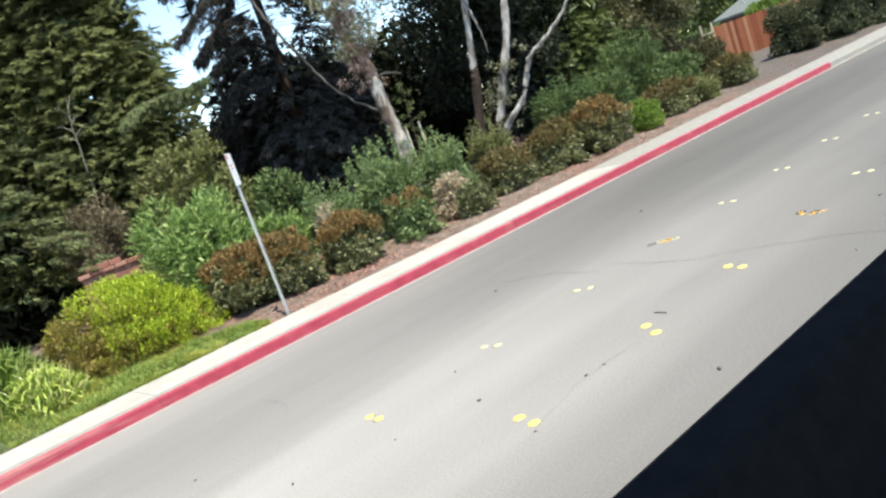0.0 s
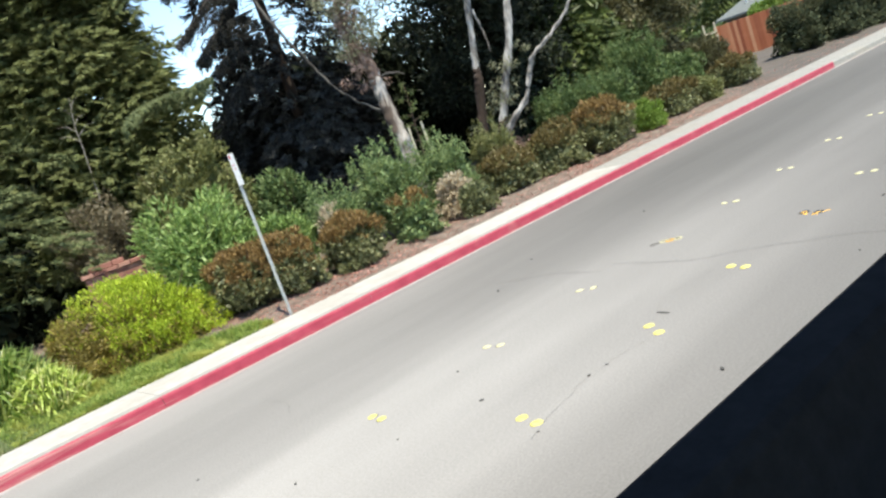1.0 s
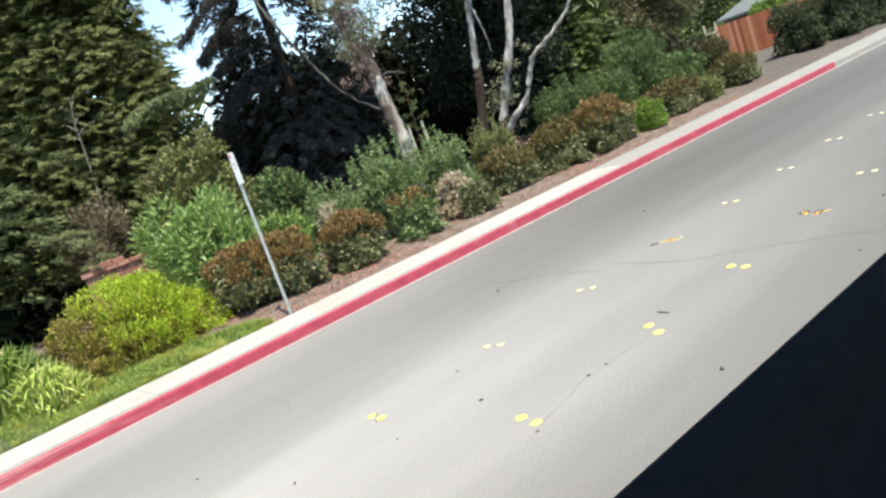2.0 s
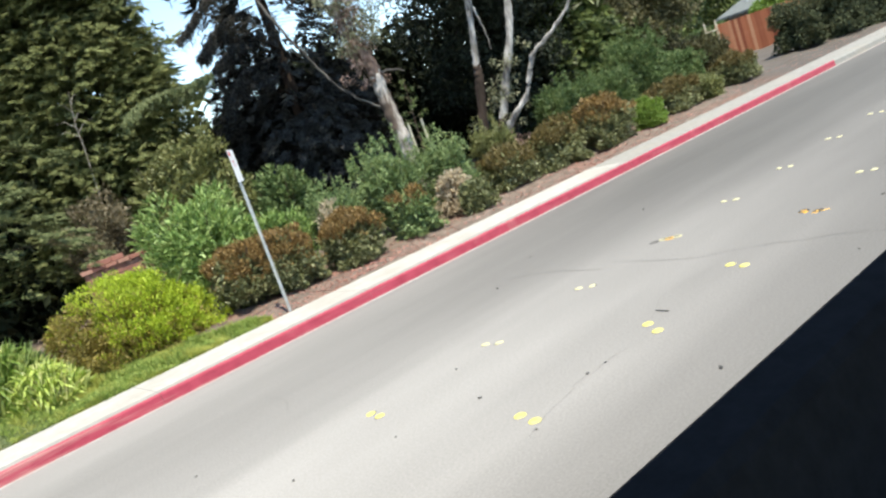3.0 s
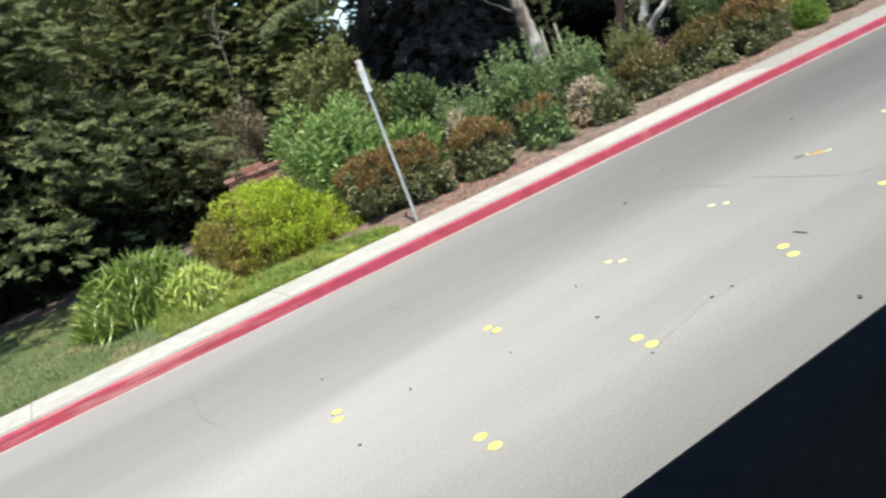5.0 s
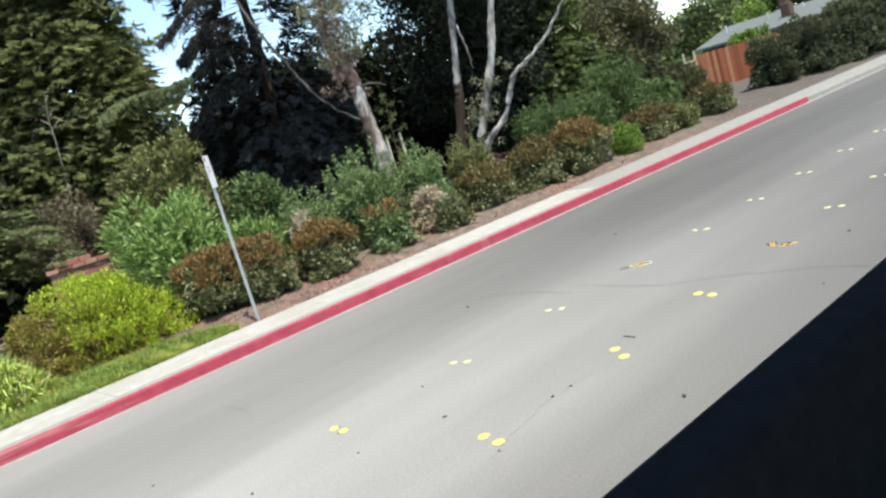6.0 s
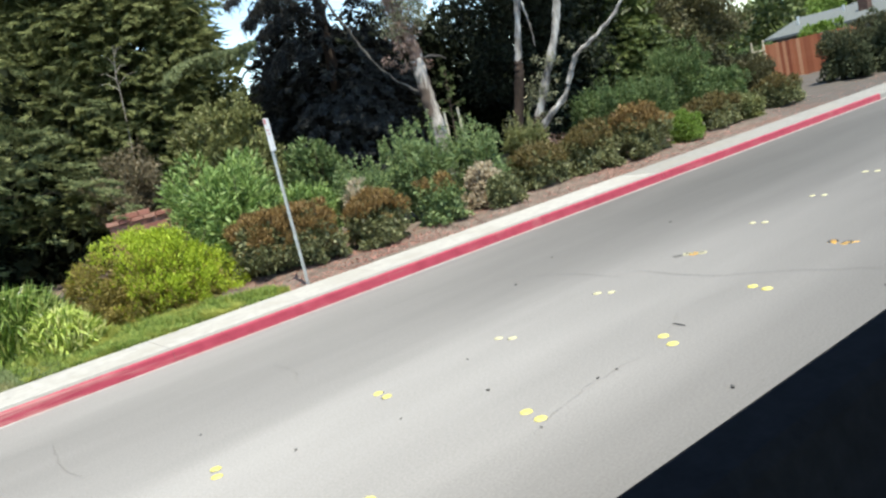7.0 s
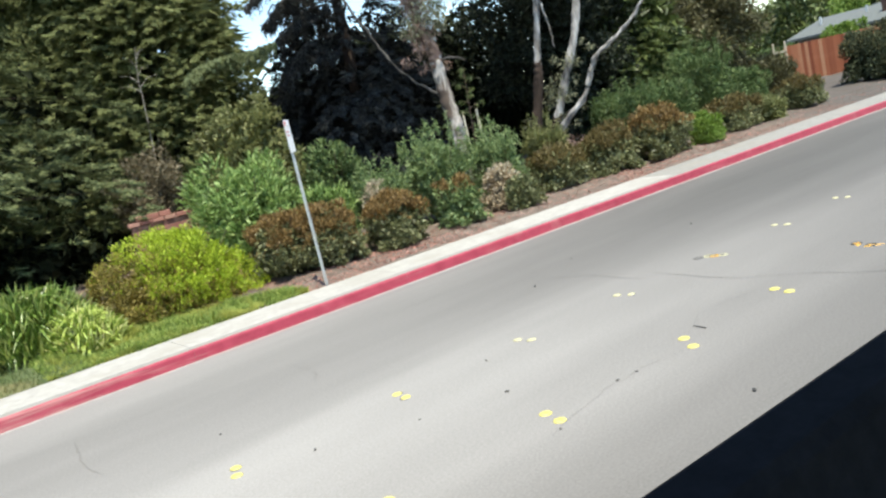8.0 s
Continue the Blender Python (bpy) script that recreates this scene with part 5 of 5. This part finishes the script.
def sprigs(tree):
    """Leafy sprigs sprouting from the stems near their feet, and brown dead leaves round the stool."""
    g = np.random.default_rng(137)
    z = g.uniform(0.6, 2.9, 26)
    C = np.stack([-0.15 + 0.22 * z + g.normal(0, 0.28, 26), -0.15 - 0.22 * z + g.normal(0, 0.22, 26) - 0.15, z], 1)
    V, F = leaf_cloud(C, g.uniform(0.1, 0.22, 26), 34, 0.1, 0.3, g, 0.5)
    part_np("low_foliage", V, F, M_GREY_GREEN, tree, "grey-green leaves sprouting from the lower stems")
    C = np.stack([g.normal(0.0, 0.3, 24), g.normal(-0.5, 0.25, 24), g.uniform(0.15, 0.85, 24)], 1)
    V, F = leaf_cloud(C, np.full(24, 0.15), 34, 0.09, 0.35, g, 0.3)
    part_np("dead_leaves", V, F, M_BRONZE_TWIG, tree, "brown dead leaves round the foot")


sprigs(gum)


def dead_foliage(tree):
    """Brown dead leaves and bark strips hanging round the top of the leaning stem."""
    g = np.random.default_rng(131)
    C = np.stack([g.normal(-0.2, 0.14, 34), g.normal(0.12, 0.14, 34), g.uniform(2.9, 4.7, 34)], 1)
    V, F = leaf_cloud(C, np.full(34, 0.16), 60, 0.1, 0.2, g, 1.0)
    part_np("dead_leaves", V, F, M_BRONZE_TWIG, tree, "brown dead leaves hanging in the crown")


def shade_crown(tree, cx, cy, cz, rx, ry, rz, n, seed):
    """An unseen upper crown high above the road, added to shade the cedar and the ground behind the stems."""
    g = np.random.default_rng(seed)
    C = np.array([cx, cy, cz]) + sphere_dirs(n, g) * g.random(n)[:, None] ** 0.4 * np.array([rx, ry, rz])
    V, F = leaf_cloud(C, g.uniform(0.4, 0.8, n), 60, 0.24, 0.4, g, 0.4)
    part_np("upper_crown", V, F, M_GREY_GREEN, tree)
    V, F = tube_np([[(-0.07, 0.04, 5.4, 0.03), *[(*((np.array([-0.07, 0.04, 5.4]) + c) / 2 + g.normal(0, 0.1, 3)), 0.02)], (*c, 0.008)] for c in C[::4]], 5)
    part_np("upper_branchwork", V, F, M_BARK, tree)


dead_foliage(leaning)
shade_crown(leaning, 0.6, 1.9, 9.0, 2.8, 1.7, 1.6, 110, 133)
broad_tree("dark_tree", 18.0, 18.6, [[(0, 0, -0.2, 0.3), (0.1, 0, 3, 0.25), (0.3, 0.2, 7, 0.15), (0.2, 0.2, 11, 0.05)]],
           (0.2, -0.2, 5.4, 2.7, 2.6, 5.2), M_GUM_LEAF, M_BARK, "dense dark evergreen tree with shade put into its leaf colour", clumps=350, per=170, leaf=0.18, ratio=0.4, seed=86, size=(0.5, 0.95))
broad_tree("dark_tree", 26.0, 21.0, [[(0, 0, -0.2, 0.3), (0.1, 0, 3, 0.25), (0.3, 0.2, 7, 0.15), (0.2, 0.2, 9, 0.05)]],
           (0.0, -0.2, 3.6, 2.3, 2.2, 3.6), M_SHADE_LEAF, M_BARK, "green tree behind the garden", clumps=170, per=190, leaf=0.16, ratio=0.35, seed=96, size=(0.5, 0.95))
tiered_conifer("garden_conifer", 20.6, 18.2, 7.4, 2.5, 0.9, M_GARDEN_LEAF, "green garden conifer with flat layered sprays", tiers=10, limbs=11, seed=87, trunk_r=0.2, sag=0.16, needle=0.13, thin=0.28, bunch=33, shelves=(1.0, 0.8, 0.5), fine_to=8.0, bark=M_ROUGH_BARK)
broad_tree("garden_tree", 24.2, 17.2, [[(0, 0, -0.2, 0.2), (0.1, 0, 2, 0.16), (0.2, 0.2, 3.8, 0.07)]],
           (0, 0, 2.75, 1.7, 1.6, 1.95), M_BROWN_OLIVE, M_BARK, "brownish olive garden tree behind the shrubs", clumps=110, per=200, leaf=0.16, ratio=0.4, seed=88, size=(0.35, 0.7))


def sapling(x, y):
    g = np.random.default_rng(90)
    z0 = float(ground_height(x, y))
    t = thing("sapling", (x, y, z0), "staked young tree with few leaves", "sapling")
    stem = smooth_path([(-0.1, 0, 0, 0.016), (-0.02, 0, 1.0, 0.013), (0.05, 0.02, 1.9, 0.009), (0.12, 0.02, 2.75, 0.004)], 8)
    twigs, C = [stem], []
    for k in range(13):
        z = 1.45 + 0.1 * k
        r = 0.42 * (1 - (z - 1.4) / 1.6)
        a = k * 2.4
        c = np.array([0.05 * (z - 1), 0.0, z])
        twigs.append([(*c, 0.006), (c[0] + r * 0.6 * math.cos(a), r * 0.6 * math.sin(a), z + 0.06, 0.004), (c[0] + r * math.cos(a), r * math.sin(a), z + 0.03, 0.002)])
        C += [np.array([c[0] + r * q * math.cos(a), r * q * math.sin(a), z + 0.04]) for q in (0.5, 0.75, 1.0)]
    V, F = tube_np(twigs, 5)
    part_np("trunk", V, F, M_TWIG, t)
    V, F = leaf_cloud(np.array(C), np.full(len(C), 0.06), 14, 0.05, 0.3, g)
    part_np("crown", V, F, M_GARDEN_LEAF, t)
    for dx in (-0.16, 0.19):
        bm = bmesh.new()
        box(bm, dx - 0.02, -0.02, -0.1, dx + 0.02, 0.016, 1.9, 0.004, 1)
        part("stake", bm, M_STAKE, t, "pale wooden stake")


sapling(9.75, 12.6)


def bare_stem(x, y):
    """A thin pale dead stem in front of the pine."""
    z0 = float(ground_height(x, y))
    t = thing("dead_sapling", (x, y, z0), "thin pale leafless dead stem under the pine", "sapling")
    stem = smooth_path([(-0.25, 0, 0, 0.014), (-0.15, 0, 1.8, 0.012), (0.0, 0, 3.7, 0.01), (0.02, 0, 4.2, 0.008), (0.15, 0, 4.9, 0.004)], 8)
    twigs = [stem] + [[(*stem[k, :3], 0.008), (stem[k, 0] + dx * 0.5, dy, stem[k, 2] + 0.18, 0.005), (stem[k, 0] + dx, dy * 2, stem[k, 2] + 0.2, 0.002)]
                      for k, dx, dy in ((18, -0.35, 0.1), (20, 0.4, -0.1), (23, -0.3, 0.1), (25, 0.35, 0.1), (27, -0.25, -0.1), (29, 0.22, 0.0))]
    V, F = tube_np(twigs, 5)
    part_np("stem", V, F, M_GREY_WOOD, t)


bare_stem(5.35, 18.3)


def far_woods():
    """Undergrowth and tree mass behind the garden, its shade put into near-black leaves, and woods in the distance."""
    g = np.random.default_rng(95)
    n = 520
    C = np.stack([g.uniform(-16, 26, n), g.uniform(25.5, 31, n), g.uniform(0, 1, n) ** 1.1 * 4.3], 1)
    C[:, 2] *= np.where(C[:, 0] < 3.5, 1.6, 1.0)
    C[:, 2] += 0.1 - 0.02 * C[:, 0]
    near = np.concatenate([np.stack([g.uniform(-16, 6.5, 80), g.uniform(20.2, 22, 80), g.uniform(-0.3, 1.0, 80)], 1), np.stack([g.uniform(6, 16, 80), g.uniform(21.5, 24.5, 80), g.uniform(0, 3.0, 80)], 1)])
    low = np.stack([g.uniform(7, 17, 70), g.uniform(23.5, 26, 70), g.uniform(1.5, 4.2, 70)], 1)
    gap = np.stack([g.uniform(14.5, 21, 90), g.uniform(22.5, 25, 90), g.uniform(0, 5.2, 90)], 1)
    back = np.stack([g.uniform(-14, 5, 150), g.uniform(22, 25, 150), g.uniform(0, 5.5, 150)], 1)
    C = np.concatenate([C, near, low, gap, back])
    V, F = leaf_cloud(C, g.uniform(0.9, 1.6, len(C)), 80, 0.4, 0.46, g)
    tagged(part_np("undergrowth", V, F, M_WOODS), "undergrowth behind the trees with deep shade put into its leaf colour", "undergrowth", kind="stuff")
    n = 300
    a = g.uniform(0.9, 1.32, n)
    d = g.uniform(85, 120, n)
    C = np.stack([d * np.sin(a), d * np.cos(a), g.random(n) * (6.5 + 34 * np.clip(a - 1.03, 0, 0.25)) - 1], 1)
    V, F = leaf_cloud(C, g.uniform(1.6, 3.0, len(C)), 120, 0.75, 0.5, g)
    tagged(part_np("far_woods", V, F, M_GARDEN_LEAF), "distant green trees behind the house", "woods", kind="stuff")


far_woods()
broad_tree("lime_tree", 68.6, 34.9, [[(0, 0, -1.0, 0.3), (0.1, 0, 2.5, 0.22), (0.2, 0.2, 5.5, 0.08)]],
           (0, 0, 4.3, 1.3, 1.3, 1.7), M_FRESH_LEAF, M_BARK, "bright yellow-green tree behind the house", clumps=60, per=90, leaf=0.26, ratio=0.45, seed=97, size=(0.5, 0.9))


# ---------------------------------------------------------------- brick wall by the drive
def brick_wall(x0, y0, length, rows, turn):
    w = thing("brick_wall", (x0, y0, float(ground_height(x0, y0))), "low red brick garden wall with a projecting cap", "wall")
    w.rotation_euler = (0, 0, turn)
    H = rows * 0.078
    part("core", box(bmesh.new(), 0.008, 0.008, -0.1, length - 0.008, 0.2, H), M_MORTAR, w)
    bm = box(bmesh.new(), 0, 0, 0, 0.2, 0.1, 0.066, 0.004, 1)
    me = bpy.data.meshes.new("brick")
    bm.to_mesh(me)
    bm.free()
    me.materials.append(M_BRICK)
    for r in range(rows):
        off = 0.0 if r % 2 else -0.105
        k = 0
        while off + k * 0.21 < length - 0.02:
            x = off + k * 0.21
            k += 1
            x1 = min(x + 0.2, length)
            xx = max(x, 0.0)
            b = new("brick", me)
            b.parent, b.location, b.scale = w, (xx, float(rng.uniform(-0.004, 0.004)), r * 0.078 + 0.006), ((x1 - xx) / 0.2, 1, 1)
    k = 0
    while k * 0.21 < length + 0.05:
        b = new("brick", me)
        b.parent, b.location, b.scale = w, (-0.04 + k * 0.21, -0.04, H + 0.008), (1, 2.8, 1)
        k += 1
    for k in range(3):
        b = new("brick", me)
        b.parent, b.location, b.scale = w, (0.1 + k * 0.21, 0.02, H + 0.082), (1, 1.8, 1.3)


brick_wall(3.45, 14.68, 1.3, 15, radians(-12))


def garden_shed(x, y):
    """A low shed under the conifer, its roof weathered grey."""
    z0 = float(ground_height(x, y))
    s = thing("garden_shed", (x, y, z0), "low dark garden shed with a weathered grey roof", "shed")
    part("wall", box(bmesh.new(), 0.2, 0.5, -0.1, 3.4, 3.0, 1.25, 0.01, 1), M_SHED, s)
    bm = bmesh.new()
    prof = [(0.0, 1.22), (3.3, 1.7), (3.3, 1.76), (0.0, 1.28)]
    a = [bm.verts.new((0, py, pz)) for py, pz in prof]
    b = [bm.verts.new((3.6, py, pz)) for py, pz in prof]
    for i in range(4):
        bm.faces.new((a[i], a[(i + 1) % 4], b[(i + 1) % 4], b[i]))
    bm.faces.new(a[::-1])
    bm.faces.new(b)
    bmesh.ops.recalc_face_normals(bm, faces=bm.faces)
    part("roof", bm, M_ROOF, s, "weathered grey roof")
    part("fascia", box(bmesh.new(), 0, -0.03, 1.12, 3.6, -0.002, 1.27, 0.004, 1), M_SHED, s)


garden_shed(3.7, 22.4)


# ---------------------------------------------------------------- board fence, house
def board_fence(x0, y0, x1, y1, h, zb):
    L = math.hypot(x1 - x0, y1 - y0)
    f = thing("board_fence", (x0, y0, zb), "orange-red redwood board fence", "fence")
    f.rotation_euler = (0, 0, math.atan2(y1 - y0, x1 - x0))
    bm = bmesh.new()
    vs = [bm.verts.new(v) for v in ((0, 0, 0), (0.137, 0, 0), (0.137, 0, h - 0.03), (0.115, 0, h), (0.022, 0, h), (0, 0, h - 0.03))]
    bk = [bm.verts.new((v.co.x, 0.019, v.co.z)) for v in vs]
    bm.faces.new(vs)
    bm.faces.new(bk[::-1])
    for i in range(6):
        bm.faces.new((vs[i], bk[i], bk[(i + 1) % 6], vs[(i + 1) % 6]))
    bmesh.ops.recalc_face_normals(bm, faces=bm.faces)
    me = bpy.data.meshes.new("board")
    bm.to_mesh(me)
    bm.free()
    me.materials.append(M_FENCE)
    for k in range(int(L / 0.143)):
        b = new("board", me)
        b.parent, b.location = f, (k * 0.143, float(rng.uniform(-0.004, 0.004)), float(rng.uniform(-0.012, 0.012)))
    for z in (0.35, h - 0.35):
        part("rail", box(bmesh.new(), 0, 0.02, z, L, 0.058, z + 0.09, 0.004, 1), M_GREY_WOOD, f)
    for k in range(int(L / 2.4) + 1):
        part("post", box(bmesh.new(), k * 2.4, 0.06, -0.3, k * 2.4 + 0.09, 0.15, h + 0.02, 0.006, 1), M_GREY_WOOD, f)


board_fence(31.8, 19.15, 32.2, 15.2, 1.58, 0.17)


def gate_frame():
    f = thing("garden_gate", (30.75, 18.7, 0.2), "thin pale timber gate frame beside the fence", "gate")
    f.rotation_euler = (0, 0, radians(-60))
    for dx in (-0.22, 0.22):
        part("post", box(bmesh.new(), dx - 0.035, -0.035, -0.2, dx + 0.035, 0.035, 1.78, 0.006, 1), M_STAKE, f)
    for z in (0.9, 1.35):
        part("rail", box(bmesh.new(), -0.19, -0.02, z, 0.19, 0.02, z + 0.07, 0.004, 1), M_STAKE, f)


gate_frame()
shrub("shrub", 35.3, 21.3, 1.7, 1.85, M_SHADE_LEAF, "rounded green shrub in front of the house", n=7000, leaf=0.13, seed=46, group=G2)
shrub("shrub", 25.3, 15.9, 1.0, 1.75, M_BROWN_OLIVE, "brownish olive shrub beside the board fence", n=9000, leaf=0.11, ratio=0.35, seed=47, group=G2, shoots=10)
shrub("shrub", 37.2, 19.5, 1.3, 2.5, M_FRESH_LEAF, "rounded green shrub in front of the house", n=7000, leaf=0.13, seed=48, group=G2)


def house(x, y, zb, W, D, E, R, label, chimneys, pipes, windows, turn=0):
    h = thing("house", (x, y, zb), label, "house")
    h.rotation_euler = (0, 0, radians(turn))
    part("wall", box(bmesh.new(), 0, 0, 0, W, D, E, 0.02, 1), M_STUCCO, h)
    bm = bmesh.new()
    o = 0.45
    prof = [(-o, E - 0.1), (D / 2, R), (D + o, E - 0.1), (D + o, E - 0.22), (D / 2, R - 0.14), (-o, E - 0.22)]
    a = [bm.verts.new((-o, py, pz)) for py, pz in prof]
    b = [bm.verts.new((W + o, py, pz)) for py, pz in prof]
    for i in range(6):
        bm.faces.new((a[i], a[(i + 1) % 6], b[(i + 1) % 6], b[i]))
    bm.faces.new(a[::-1])
    bm.faces.new(b)
    bmesh.ops.recalc_face_normals(bm, faces=bm.faces)
    roof = part("roof", bm, M_ROOF, h)
    bm = bmesh.new()
    tri = [(0.02, E - 0.16), (D / 2, R - 0.17), (D - 0.02, E - 0.16)]
    a = [bm.verts.new((0.01, py, pz)) for py, pz in tri]
    b = [bm.verts.new((W - 0.01, py, pz)) for py, pz in tri]
    for i in range(3):
        bm.faces.new((a[i], a[(i + 1) % 3], b[(i + 1) % 3], b[i]))
    bm.faces.new(a[::-1])
    bm.faces.new(b)
    bmesh.ops.recalc_face_normals(bm, faces=bm.faces)
    part("gable", bm, M_STUCCO, h)
    for px, py, top in chimneys:
        part("chimney", box(bmesh.new(), px, py, E - 0.3, px + 0.5, py + 0.5, top, 0.03, 1), M_DARK_BRICK, roof, "brown brick chimney")
    for px, py in pipes:
        V, F = tube_np([[(px, py, E - 0.2, 0.07), (px, py, R + 0.05, 0.07)]], 8)
        part_np("vent_pipe", V, F, M_GALV, roof, "grey metal vent pipe")
    for px in windows:
        w = part("window", box(bmesh.new(), px, -0.05, 1.0, px + 1.6, 0.02, 2.0, 0.01, 1), M_SIGN, h)
        part("pane", box(bmesh.new(), px + 0.06, -0.06, 1.06, px + 1.54, -0.052, 1.94), M_DARK_GLASS, w)


house(41.5, 24.1, -0.75, 9.3, 7.0, 2.8, 3.5, "single-storey house with a low grey shingled roof", [(3.9, 1.2, 3.75)], [(0.5, 1.6), (2.7, 2.2), (4.4, 2.8)], (4.5,), -90)
house(52.5, 21.5, -0.55, 13.0, 7.0, 2.45, 3.5, "neighbouring house with a grey shingled roof", [(1.6, 3.6, 4.3)], [(5.0, 2.6)], (3.0, 8.0))
